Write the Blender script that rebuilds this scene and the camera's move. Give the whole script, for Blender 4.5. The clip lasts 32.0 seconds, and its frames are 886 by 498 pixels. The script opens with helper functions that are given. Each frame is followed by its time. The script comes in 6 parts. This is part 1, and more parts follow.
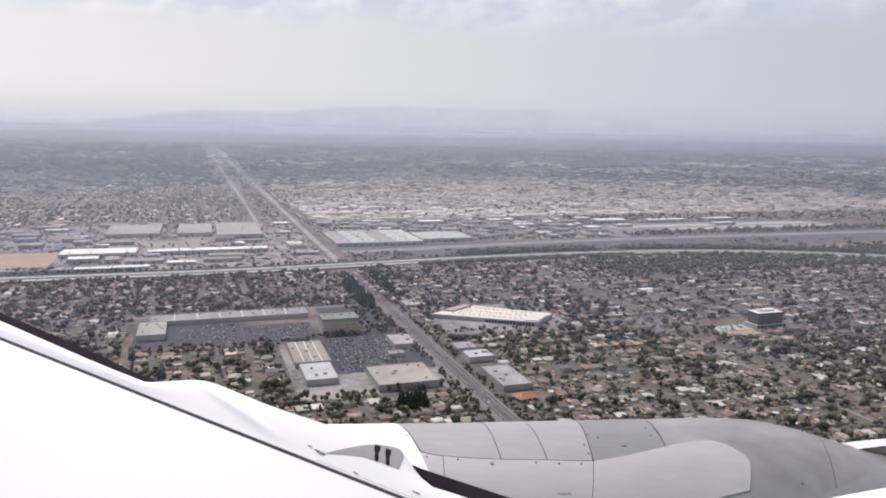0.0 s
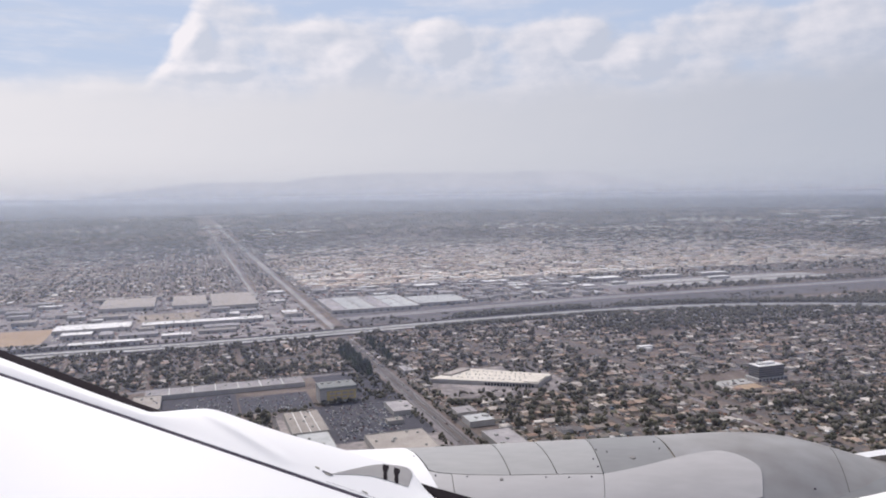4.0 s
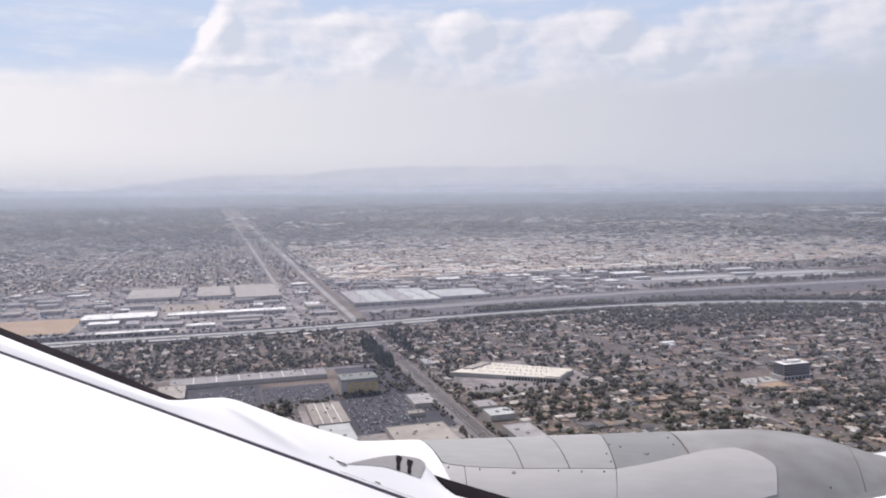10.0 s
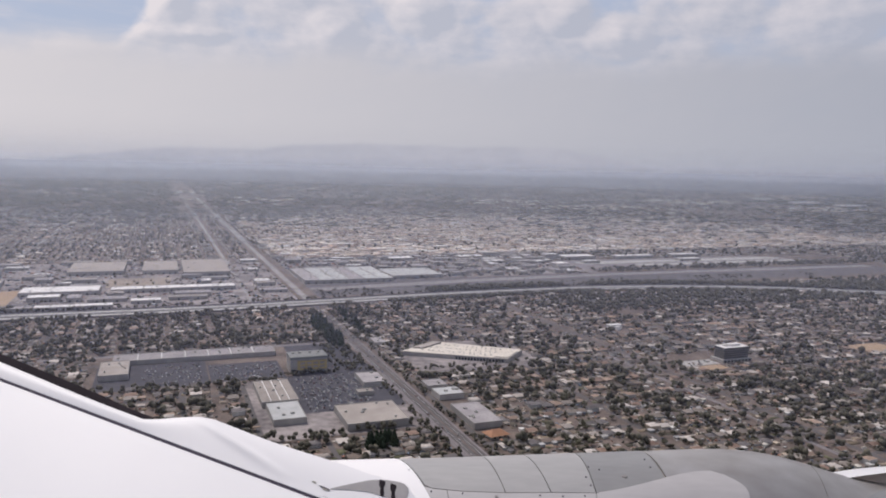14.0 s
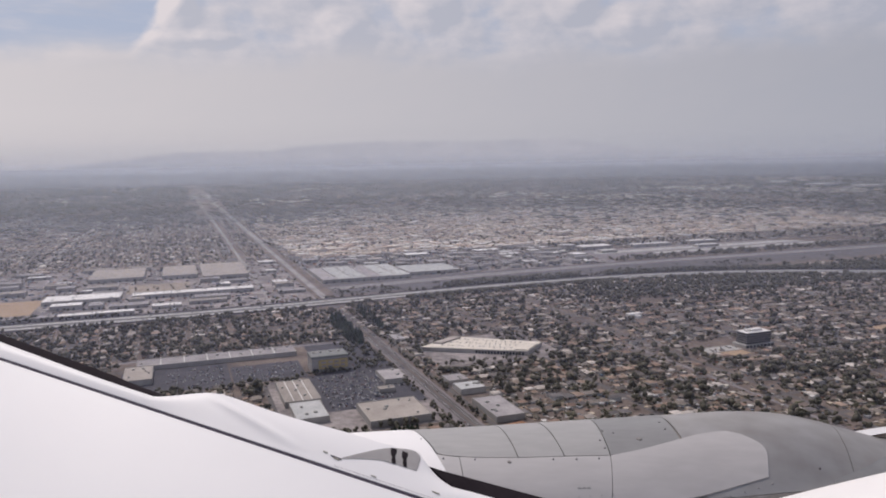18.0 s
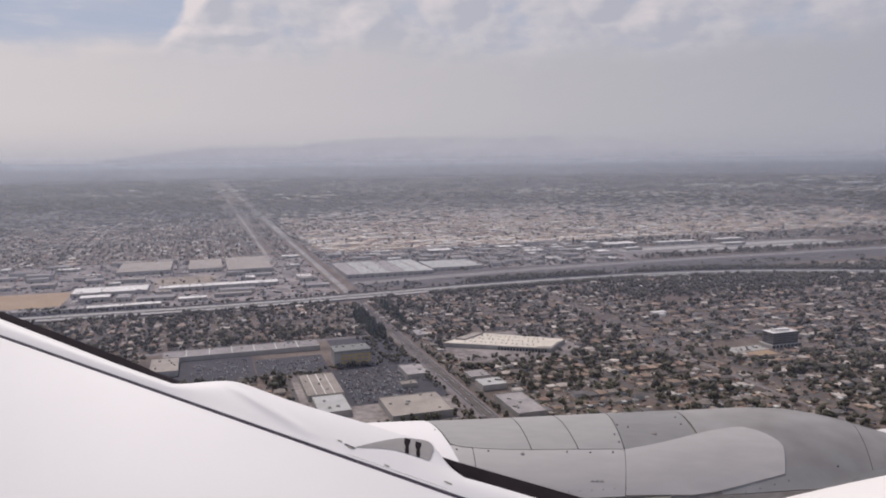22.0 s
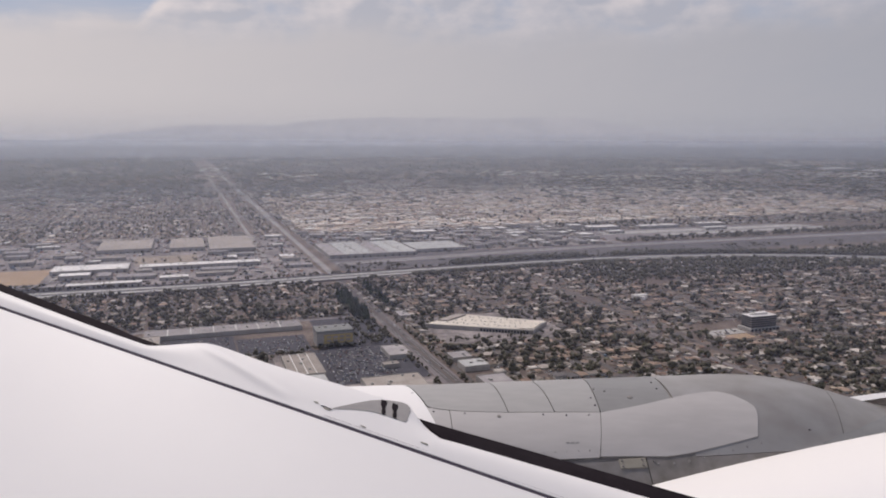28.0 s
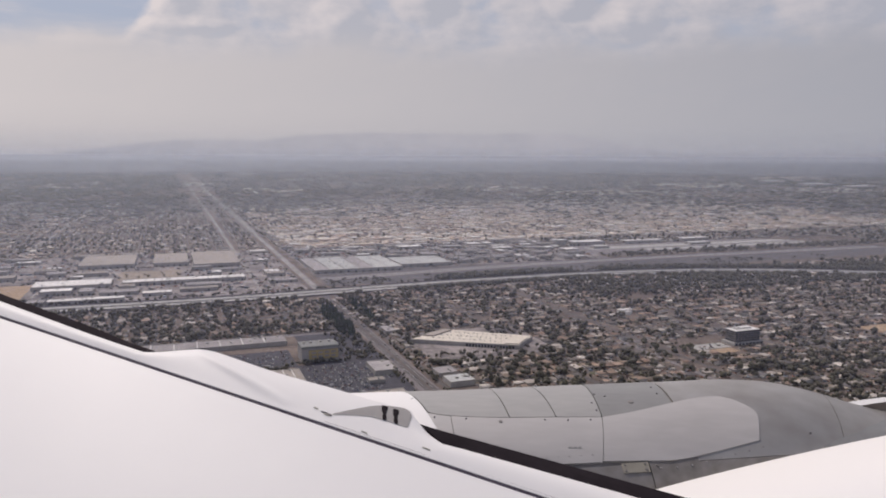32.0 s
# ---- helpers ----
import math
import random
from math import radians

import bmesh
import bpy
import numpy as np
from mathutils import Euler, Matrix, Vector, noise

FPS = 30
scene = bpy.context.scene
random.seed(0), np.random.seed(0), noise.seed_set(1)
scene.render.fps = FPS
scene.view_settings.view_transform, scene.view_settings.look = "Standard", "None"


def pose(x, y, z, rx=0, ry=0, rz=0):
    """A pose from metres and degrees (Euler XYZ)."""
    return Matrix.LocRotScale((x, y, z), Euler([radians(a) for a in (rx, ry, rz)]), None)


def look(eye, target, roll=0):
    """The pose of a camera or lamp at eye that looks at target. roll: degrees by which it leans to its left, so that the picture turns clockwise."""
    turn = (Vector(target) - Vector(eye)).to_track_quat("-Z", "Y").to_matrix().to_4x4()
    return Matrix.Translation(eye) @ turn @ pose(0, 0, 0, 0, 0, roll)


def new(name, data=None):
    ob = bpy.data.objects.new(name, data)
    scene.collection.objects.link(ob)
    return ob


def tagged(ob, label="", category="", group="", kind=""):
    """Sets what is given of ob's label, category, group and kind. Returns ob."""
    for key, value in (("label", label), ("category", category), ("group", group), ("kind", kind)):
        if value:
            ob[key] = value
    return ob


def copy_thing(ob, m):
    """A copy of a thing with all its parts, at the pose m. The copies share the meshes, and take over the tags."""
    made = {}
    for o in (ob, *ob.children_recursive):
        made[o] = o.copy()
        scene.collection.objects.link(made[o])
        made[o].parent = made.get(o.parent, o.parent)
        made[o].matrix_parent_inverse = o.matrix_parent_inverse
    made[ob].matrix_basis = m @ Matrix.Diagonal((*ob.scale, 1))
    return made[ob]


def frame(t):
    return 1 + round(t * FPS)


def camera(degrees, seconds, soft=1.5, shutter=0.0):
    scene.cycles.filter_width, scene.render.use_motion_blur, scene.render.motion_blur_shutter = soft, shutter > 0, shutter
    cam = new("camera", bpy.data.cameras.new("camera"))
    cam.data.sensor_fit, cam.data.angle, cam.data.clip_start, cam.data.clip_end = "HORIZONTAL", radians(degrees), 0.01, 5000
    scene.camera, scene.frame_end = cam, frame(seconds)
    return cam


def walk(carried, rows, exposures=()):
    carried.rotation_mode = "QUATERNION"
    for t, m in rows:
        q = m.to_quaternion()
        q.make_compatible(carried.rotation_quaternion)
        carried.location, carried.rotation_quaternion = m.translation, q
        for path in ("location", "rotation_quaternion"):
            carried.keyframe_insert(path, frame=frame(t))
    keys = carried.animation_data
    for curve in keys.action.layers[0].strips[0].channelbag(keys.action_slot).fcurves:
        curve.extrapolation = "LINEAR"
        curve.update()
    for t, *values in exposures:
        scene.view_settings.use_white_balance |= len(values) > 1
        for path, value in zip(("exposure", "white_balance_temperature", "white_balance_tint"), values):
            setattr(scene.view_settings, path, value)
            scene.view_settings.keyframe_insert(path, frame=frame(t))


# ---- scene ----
cam = camera(62, 32.0, 1.9)

# seconds; offset of the eye in metres from its mean seat by the window; heading, pitch and lean in degrees
ALT = 300.0
PATH = [
    (0, 0.055, 0.119, 0.359, -0.59, -9.01, 1.08),
    (0.5, 0.054, 0.099, 0.323, -0.52, -8.56, 1.30),
    (1, 0.058, 0.113, 0.345, 1.59, -9.27, 2.85),
    (1.5, 0.168, 0.101, 0.365, -0.34, -8.27, -0.07),
    (2, 0.275, 0.039, 0.308, -3.53, -7.32, -1.02),
    (2.5, 0.231, 0.004, 0.258, -3.96, -6.99, -0.50),
    (3, 0.130, 0.019, 0.142, -2.38, -7.20, 0.97),
    (3.5, 0.071, -0.007, 0.071, -1.28, -5.11, 0.27),
    (4, 0.019, 0.019, 0.097, -0.22, -4.08, -0.81),
    (4.5, -0.040, 0.086, 0.150, -0.22, -4.13, -1.21),
    (6.5, -0.012, 0.038, 0.224, -2.87, -5.83, -0.76),
    (7, 0.006, 0.020, 0.207, -2.35, -5.77, -0.66),
    (7.5, -0.011, 0.021, 0.204, -2.66, -6.44, -0.30),
    (8, -0.001, 0.030, 0.165, -2.03, -6.54, -0.22),
    (8.5, 0.022, -0.001, 0.128, -2.67, -5.86, -1.00),
    (9, 0.038, -0.043, 0.075, -2.40, -5.42, -0.09),
    (9.5, 0.049, -0.031, 0.054, -1.99, -4.21, 0.07),
    (10, 0.063, -0.000, 0.098, -1.97, -4.56, -0.43),
    (10.5, 0.048, -0.019, 0.112, -1.14, -2.81, -1.88),
    (11, 0.054, -0.014, 0.147, -1.86, -4.90, -0.24),
    (11.5, -0.000, 0.052, 0.222, -1.40, -6.95, 0.07),
    (12, -0.003, 0.059, 0.235, -0.32, -4.66, 0.77),
    (12.5, 0.001, -0.023, 0.203, 0.24, -2.43, 0.19),
    (13, -0.016, -0.000, 0.225, 0.05, -2.97, -0.11),
    (13.5, -0.088, -0.016, 0.326, 0.84, -5.21, 0.19),
    (14, -0.145, 0.054, 0.351, 1.76, -6.12, 1.22),
    (14.5, -0.182, 0.059, 0.385, 1.56, -6.82, 0.84),
    (16.5, -0.070, -0.023, -0.149, 0.76, -2.52, -1.89),
    (17, -0.035, -0.007, -0.024, -0.24, -3.60, -1.68),
    (17.5, -0.062, 0.037, 0.075, 0.11, -4.89, -0.79),
    (18, -0.074, 0.073, 0.176, 0.49, -6.50, -0.99),
    (18.5, -0.096, 0.136, 0.303, 0.88, -7.78, -1.33),
    (19, -0.105, 0.212, 0.438, 0.33, -10.31, -0.47),
    (19.5, -0.114, 0.232, 0.462, -0.47, -11.85, -0.84),
    (20, -0.081, 0.193, 0.414, -0.65, -10.99, -0.88),
    (20.5, -0.040, 0.169, 0.392, -1.72, -11.14, -1.66),
    (21, -0.022, 0.120, 0.325, -1.78, -10.66, -1.33),
    (21.5, -0.007, 0.101, 0.193, -1.86, -9.88, -0.03),
    (22, -0.028, 0.061, 0.151, -1.34, -6.79, -0.68),
    (22.5, -0.031, 0.061, 0.171, -0.42, -7.90, -0.85),
    (23, -0.123, 0.113, 0.211, 0.02, -7.88, -1.05),
    (23.5, 0.012, 0.076, 0.259, -0.71, -8.36, 1.06),
    (24, -0.009, 0.100, 0.238, 0.75, -9.17, 2.11),
    (24.5, 0.017, 0.131, 0.297, 1.20, -9.42, 2.20),
    (26.5, -0.004, 0.075, 0.098, 0.37, -8.38, 0.75),
    (27, 0.004, 0.053, 0.073, 0.49, -9.04, 0.71),
    (27.5, 0.004, 0.083, 0.060, 0.48, -8.94, 0.99),
    (28, -0.001, 0.070, 0.039, -0.05, -8.24, 0.07),
    (28.5, -0.019, 0.054, -0.002, 0.87, -9.05, 1.22),
    (29, 0.021, 0.059, -0.010, 0.91, -8.67, 1.28),
    (29.5, 0.030, 0.070, 0.085, 1.75, -8.28, -0.11),
    (30, 0.005, 0.125, 0.208, 1.39, -9.03, -1.92),
    (30.5, -0.005, 0.160, 0.248, -0.23, -10.01, -1.25),
    (31, -0.083, 0.144, 0.196, 0.37, -10.79, 0.26),
    (31.5, -0.060, 0.110, 0.088, 0.71, -8.73, 1.48),
    (32, -0.089, 0.078, -0.025, 1.08, -7.07, 0.18),
]


def aim(x, y, z, heading, pitch, lean):
    h, p = radians(heading), radians(pitch)
    eye = Vector((x, y, ALT + z))
    way = Vector((math.sin(h) * math.cos(p), math.cos(h) * math.cos(p), math.sin(p)))
    return look(eye, eye + 10 * way, LEAN_SIGN * lean)


LEAN_SIGN = 1
walk(cam, [(row[0], aim(*row[1:])) for row in PATH],
     exposures=[(0, 0.56, 6500, 14), (3, 0.53, 6480, 14), (4, 0.45, 6450, 14), (7, 0.46, 6450, 14), (10, 0.56, 6450, 14), (11, 0.28, 6500, 14), (12, 0.16, 6600, 15), (14, 0.17, 6550, 16), (17, 0.05, 6600, 17), (18, 0.07, 6650, 17), (19, -0.03, 6700, 17), (20, 0.21, 6700, 17), (21, 0.14, 6720, 17), (22, 0.06, 6740, 17), (24, 0.0, 6750, 17), (32, 0.02, 6850, 17)])

# ---------------------------------------------------------------- light
TURN = radians(19.3)          # the street grid and the flight run this far off the x axis
CT, ST = math.cos(TURN), math.sin(TURN)
SUN_AZ, SUN_EL = radians(-35), radians(55)    # azimuth from +y towards +x

world = bpy.data.worlds.new("sky")
scene.world = world
world.use_nodes = True
wt = world.node_tree
wt.nodes.clear()


def wn(kind):
    return wt.nodes.new(kind)


def wmath(op, a, b=None, c=None, clamp=False):
    n = wn("ShaderNodeMath")
    n.operation, n.use_clamp = op, clamp
    for i, v in enumerate((a, b, c)):
        if v is None:
            continue
        if isinstance(v, (int, float)):
            n.inputs[i].default_value = v
        else:
            wt.links.new(v, n.inputs[i])
    return n.outputs[0]


def wramp(value, lo, hi, smooth=True):
    n = wn("ShaderNodeMapRange")
    n.interpolation_type = "SMOOTHSTEP" if smooth else "LINEAR"
    wt.links.new(value, n.inputs[0])
    n.inputs[1].default_value, n.inputs[2].default_value = lo, hi
    return n.outputs[0]


def wmix(fac, a, b):
    n = wn("ShaderNodeMix")
    n.data_type = "RGBA"
    for sock, v in ((n.inputs[0], fac), (n.inputs[6], a), (n.inputs[7], b)):
        if isinstance(v, (int, float)):
            sock.default_value = v
        elif isinstance(v, tuple):
            sock.default_value = (*v, 1)
        else:
            wt.links.new(v, sock)
    return n.outputs[2]


sky = wn("ShaderNodeTexSky")
sky.sky_type, sky.sun_disc, sky.sun_elevation, sky.sun_rotation = "NISHITA", False, SUN_EL, SUN_AZ
sky.air_density, sky.dust_density, sky.ozone_density = 1.0, 2.0, 1.5
gen = wn("ShaderNodeTexCoord")
sep = wn("ShaderNodeSeparateXYZ")
wt.links.new(gen.outputs["Generated"], sep.inputs[0])
az = wmath("MULTIPLY", wmath("ARCTAN2", sep.outputs[0], sep.outputs[1]), 57.2958)
el = wmath("MULTIPLY", wmath("ARCSINE", sep.outputs[2]), 57.2958)
comb = wn("ShaderNodeCombineXYZ")
wt.links.new(az, comb.inputs[0])
wt.links.new(wmath("MULTIPLY", el, 1.9), comb.inputs[1])


def wnoise(scale, detail, rough, offset=0.0):
    n = wn("ShaderNodeTexNoise")
    n.inputs["Scale"].default_value, n.inputs["Detail"].default_value = scale, detail
    n.inputs["Roughness"].default_value = rough
    add = wn("ShaderNodeVectorMath")
    add.operation = "ADD"
    add.inputs[1].default_value = (offset, offset * 0.7, 0)
    wt.links.new(comb.outputs[0], add.inputs[0])
    wt.links.new(add.outputs[0], n.inputs["Vector"])
    return n.outputs["Fac"]


broad = wnoise(0.10, 3, 0.5, 31.0)
streak = wn("ShaderNodeTexNoise")
streak.inputs["Scale"].default_value, streak.inputs["Detail"].default_value, streak.inputs["Roughness"].default_value = 0.09, 5, 0.6
flat = wn("ShaderNodeCombineXYZ")
wt.links.new(az, flat.inputs[0])
wt.links.new(wmath("MULTIPLY", el, 6.0), flat.inputs[1])
wt.links.new(flat.outputs[0], streak.inputs["Vector"])
# heaped cloud heads: azimuth, elevation, half-width, half-height in degrees, weight
HEADS = [(-18.7, 11.5, 1.7, 2.0, 0.75), (-17.5, 9.4, 3.6, 0.7, 0.6), (-16.5, 14.6, 6.5, 2.2, 1.0), (-7.0, 10.1, 2.8, 1.9, 0.9), (-0.6, 11.6, 2.6, 1.9, 0.9), (10.5, 11.6, 2.4, 1.5, 0.8),
         (14.4, 10.0, 2.8, 1.9, 0.9), (-31.5, 13.2, 4.0, 0.5, 0.7), (-33.0, 10.6, 2.5, 0.6, 0.6), (29.0, 10.8, 5.0, 1.6, 0.7), (-26.0, 16.5, 5.0, 1.2, 0.8)]


def deck(da, de):
    """Cloud density at a small step (degrees) from the direction looked at: a level deck with a ragged crest and heads in it."""
    a2, e2 = wmath("ADD", az, da), wmath("ADD", el, de)
    place = wn("ShaderNodeCombineXYZ")
    wt.links.new(a2, place.inputs[0])
    wt.links.new(wmath("MULTIPLY", e2, 1.7), place.inputs[1])
    fluff = wn("ShaderNodeTexNoise")
    fluff.inputs["Scale"].default_value, fluff.inputs["Detail"].default_value, fluff.inputs["Roughness"].default_value = 0.17, 6, 0.52
    wt.links.new(place.outputs[0], fluff.inputs["Vector"])
    crest = wmath("ADD", 8.6, wmath("MULTIPLY", wramp(a2, -22.5, -17.5), 4.6))
    body = wmath("MULTIPLY", wmath("SUBTRACT", crest, e2), 0.45)
    body = wmath("MAXIMUM", wmath("MINIMUM", body, 0.35), -0.75)
    for ca, ce, wa, we, gain in HEADS:
        d = wmath("SQRT", wmath("ADD", wmath("POWER", wmath("DIVIDE", wmath("SUBTRACT", a2, ca), wa), 2.0),
                                wmath("POWER", wmath("DIVIDE", wmath("SUBTRACT", e2, ce), we), 2.0)))
        body = wmath("ADD", body, wmath("MULTIPLY", wmath("MAXIMUM", wmath("SUBTRACT", 1.0, d), 0.0), gain))
    return wmath("ADD", body, wmath("MULTIPLY", wmath("SUBTRACT", fluff.outputs["Fac"], 0.5), 1.8))


here, sunward = deck(0.0, 0.0), deck(-0.7, 0.35)
deck_mask = wmath("MULTIPLY", wramp(here, -0.16, 0.40), 0.88)
high = wramp(el, 14.2, 16.5)
high_mask = wmath("MULTIPLY", wmath("MULTIPLY", high, wramp(el, 44.0, 26.0)), wramp(streak.outputs["Fac"], 0.36, 0.60))
wisp_mask = wmath("MULTIPLY", wramp(streak.outputs["Fac"], 0.42, 0.72), 0.55)
mask = wmath("MAXIMUM", wmath("MAXIMUM", deck_mask, high_mask), wisp_mask)
relief = wmath("ADD", 0.27, wmath("MULTIPLY", wmath("SUBTRACT", here, sunward), 1.45), clamp=True)      # sides turned to the sun
lit = wmath("MAXIMUM", relief, wmath("MULTIPLY", high_mask, 0.75))
SKY_GAIN = 0.08
warm = wmath("MULTIPLY", wramp(az, 45.0, -45.0, False), 1.0)
cloud = wmix(lit, wmix(warm, (4.6, 5.0, 5.8), (6.0, 6.3, 6.9)), wmix(warm, (7.6, 7.4, 7.6), (9.2, 8.8, 8.7)))
hazy = wmix(warm, (3.75, 4.2, 4.95), (7.95, 7.8, 7.8))
blue = wmix(wmath("MULTIPLY", wramp(el, 35.0, 15.0), 0.85), sky.outputs[0], (4.6, 5.5, 7.0))
upper = wmix(mask, blue, cloud)
veil = wramp(wmath("ADD", el, wmath("MULTIPLY", wmath("SUBTRACT", broad, 0.5), 3.5)), 9.6, 6.4)
full = wmix(wmath("MULTIPLY", veil, 0.95), upper, hazy)
deep = wmix(wramp(el, 4.0, -1.0), full, wmix(warm, (4.2, 4.6, 5.3), (6.3, 6.3, 6.6)))
back = wn("ShaderNodeBackground")
back.inputs[1].default_value = SKY_GAIN
wt.links.new(deep, back.inputs[0])
wout = wn("ShaderNodeOutputWorld")
wt.links.new(back.outputs[0], wout.inputs[0])

sun = new("sun", bpy.data.lights.new("sun", "SUN"))
sun.data.energy, sun.data.angle, sun.data.color = 2.2, radians(1.5), (1.0, 0.962, 0.905)
sun.matrix_world = look((0, 0, 3000), (-3000 * math.sin(SUN_AZ) * math.cos(SUN_EL), -3000 * math.cos(SUN_AZ) * math.cos(SUN_EL),
                                       3000 - 3000 * math.sin(SUN_EL)))

# ---------------------------------------------------------------- materials


def nt_math(nt, op, a, b=None, clamp=False):
    n = nt.nodes.new("ShaderNodeMath")
    n.operation, n.use_clamp = op, clamp
    for i, v in enumerate((a, b)):
        if v is None:
            continue
        if isinstance(v, (int, float)):
            n.inputs[i].default_value = v
        else:
            nt.links.new(v, n.inputs[i])
    return n.outputs[0]


def material(name, colours, scale=0.2, fine=2.0, rough=0.8, metal=0.0, bump=0.0, vary="", spread=0.25, coat=0.0, contrast=(0.3, 0.7), shine=0.3, stretch=None):
    """Two colours blended by coarse and fine noise at real size; vary: 'object' or 'island' shifts each piece's tone."""
    m = bpy.data.materials.new(name)
    m.use_nodes = True
    nt = m.node_tree
    bsdf = nt.nodes["Principled BSDF"]
    tc = nt.nodes.new("ShaderNodeTexCoord")
    coarse, small = nt.nodes.new("ShaderNodeTexNoise"), nt.nodes.new("ShaderNodeTexNoise")
    for n, s, d in ((coarse, scale, 4), (small, fine, 3)):
        n.inputs["Scale"].default_value, n.inputs["Detail"].default_value = s, d
        if stretch:
            mp = nt.nodes.new("ShaderNodeMapping")
            mp.inputs["Rotation"].default_value, mp.inputs["Scale"].default_value = stretch
            nt.links.new(tc.outputs["Object"], mp.inputs["Vector"])
            nt.links.new(mp.outputs[0], n.inputs["Vector"])
        else:
            nt.links.new(tc.outputs["Object"], n.inputs["Vector"])
    mixed = nt_math(nt, "ADD", nt_math(nt, "MULTIPLY", coarse.outputs["Fac"], 0.62), nt_math(nt, "MULTIPLY", small.outputs["Fac"], 0.38))
    ramp = nt.nodes.new("ShaderNodeValToRGB")
    nt.links.new(mixed, ramp.inputs[0])
    ramp.color_ramp.elements[0].position, ramp.color_ramp.elements[1].position = contrast
    for i, c in enumerate(colours[:2]):
        ramp.color_ramp.elements[i].color = (*c, 1)
    colour = ramp.outputs[0]
    if vary:
        if vary == "object":
            rnd = nt.nodes.new("ShaderNodeObjectInfo").outputs["Random"]
        else:
            rnd = nt.nodes.new("ShaderNodeNewGeometry").outputs["Random Per Island"]
        if len(colours) > 2:
            pick = nt.nodes.new("ShaderNodeValToRGB")
            pick.color_ramp.interpolation = "CONSTANT"
            extra = colours[2:]
            for i, c in enumerate(extra):
                e = pick.color_ramp.elements[i] if i < 2 else pick.color_ramp.elements.new(0.99)
                e.position, e.color = i / len(extra), (*c, 1)
            nt.links.new(rnd, pick.inputs[0])
            mul = nt.nodes.new("ShaderNodeMix")
            mul.data_type, mul.blend_type = "RGBA", "MULTIPLY"
            mul.inputs[0].default_value = 1
            nt.links.new(colour, mul.inputs[6])
            nt.links.new(pick.outputs[0], mul.inputs[7])
            colour = mul.outputs[2]
        hsv = nt.nodes.new("ShaderNodeHueSaturation")
        wob = nt_math(nt, "FRACT", nt_math(nt, "MULTIPLY", rnd, 17.31))
        nt.links.new(nt_math(nt, "ADD", nt_math(nt, "MULTIPLY", wob, 2 * spread), 1 - spread), hsv.inputs["Value"])
        nt.links.new(colour, hsv.inputs["Color"])
        colour = hsv.outputs[0]
    nt.links.new(colour, bsdf.inputs["Base Color"])
    bsdf.inputs["Roughness"].default_value, bsdf.inputs["Metallic"].default_value = rough, metal
    bsdf.inputs["Coat Weight"].default_value = coat
    bsdf.inputs["Specular IOR Level"].default_value = shine
    if bump:
        b = nt.nodes.new("ShaderNodeBump")
        b.inputs["Strength"].default_value, b.inputs["Distance"].default_value = bump, 0.02
        nt.links.new(small.outputs["Fac"], b.inputs["Height"])
        nt.links.new(b.outputs[0], bsdf.inputs["Normal"])
    return m


M = {}
M["paint"] = material("white_aircraft_paint", [(0.85, 0.835, 0.825), (0.90, 0.885, 0.87)], 0.5, 2.2, 0.5, contrast=(0.2, 0.8))
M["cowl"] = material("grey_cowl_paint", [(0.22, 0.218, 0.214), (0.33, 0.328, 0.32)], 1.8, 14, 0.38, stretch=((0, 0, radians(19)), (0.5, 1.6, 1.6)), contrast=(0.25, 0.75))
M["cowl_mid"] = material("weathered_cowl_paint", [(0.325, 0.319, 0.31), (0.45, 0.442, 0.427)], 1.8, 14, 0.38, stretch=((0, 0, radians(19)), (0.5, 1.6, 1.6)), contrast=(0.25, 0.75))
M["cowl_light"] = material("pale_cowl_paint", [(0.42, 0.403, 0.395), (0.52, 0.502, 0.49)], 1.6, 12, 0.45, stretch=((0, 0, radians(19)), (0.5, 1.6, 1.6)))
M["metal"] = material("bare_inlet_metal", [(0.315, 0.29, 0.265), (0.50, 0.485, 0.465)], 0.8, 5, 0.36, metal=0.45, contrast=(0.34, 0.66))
M["brown_grey"] = material("brown_grey_lower_cowl", [(0.17, 0.155, 0.14), (0.33, 0.31, 0.30)], 3.0, 16, 0.5)
# grey that carries the scoop's shade; small lines and fasteners share it
M["recess"] = material("shaded_recess_paint", [(0.30, 0.285, 0.28), (0.39, 0.375, 0.365)], 2, 14, 0.6)
M["near_black"] = material("near_black_lip_and_slot", [(0.018, 0.014, 0.017), (0.032, 0.026, 0.030)], 3, 20, 0.8, shine=0.04)
M["groove"] = material("dark_sealant", [(0.06, 0.05, 0.07), (0.09, 0.078, 0.10)], 3, 20, 0.7, shine=0.05)
M["brass"] = material("tan_primer", [(0.30, 0.275, 0.225), (0.40, 0.37, 0.31)], 4, 20, 0.5)
M["ground"] = material("dry_ground", [(0.084, 0.067, 0.060), (0.23, 0.182, 0.155)], 0.02, 0.16, 0.95, contrast=(0.36, 0.66))
M["yard"] = material("patched_yard", [(0.105, 0.092, 0.095), (0.36, 0.32, 0.305)], 0.012, 0.09, 0.9, contrast=(0.38, 0.62))
M["pale_block"] = material("pale_flat_roof", [(0.7, 0.7, 0.7), (1, 1, 1), (0.84, 0.77, 0.67), (0.66, 0.56, 0.45), (0.80, 0.70, 0.60), (0.42, 0.35, 0.30), (0.60, 0.46, 0.37), (0.86, 0.83, 0.78)], 0.1, 1, 0.8, vary="island", spread=0.15)
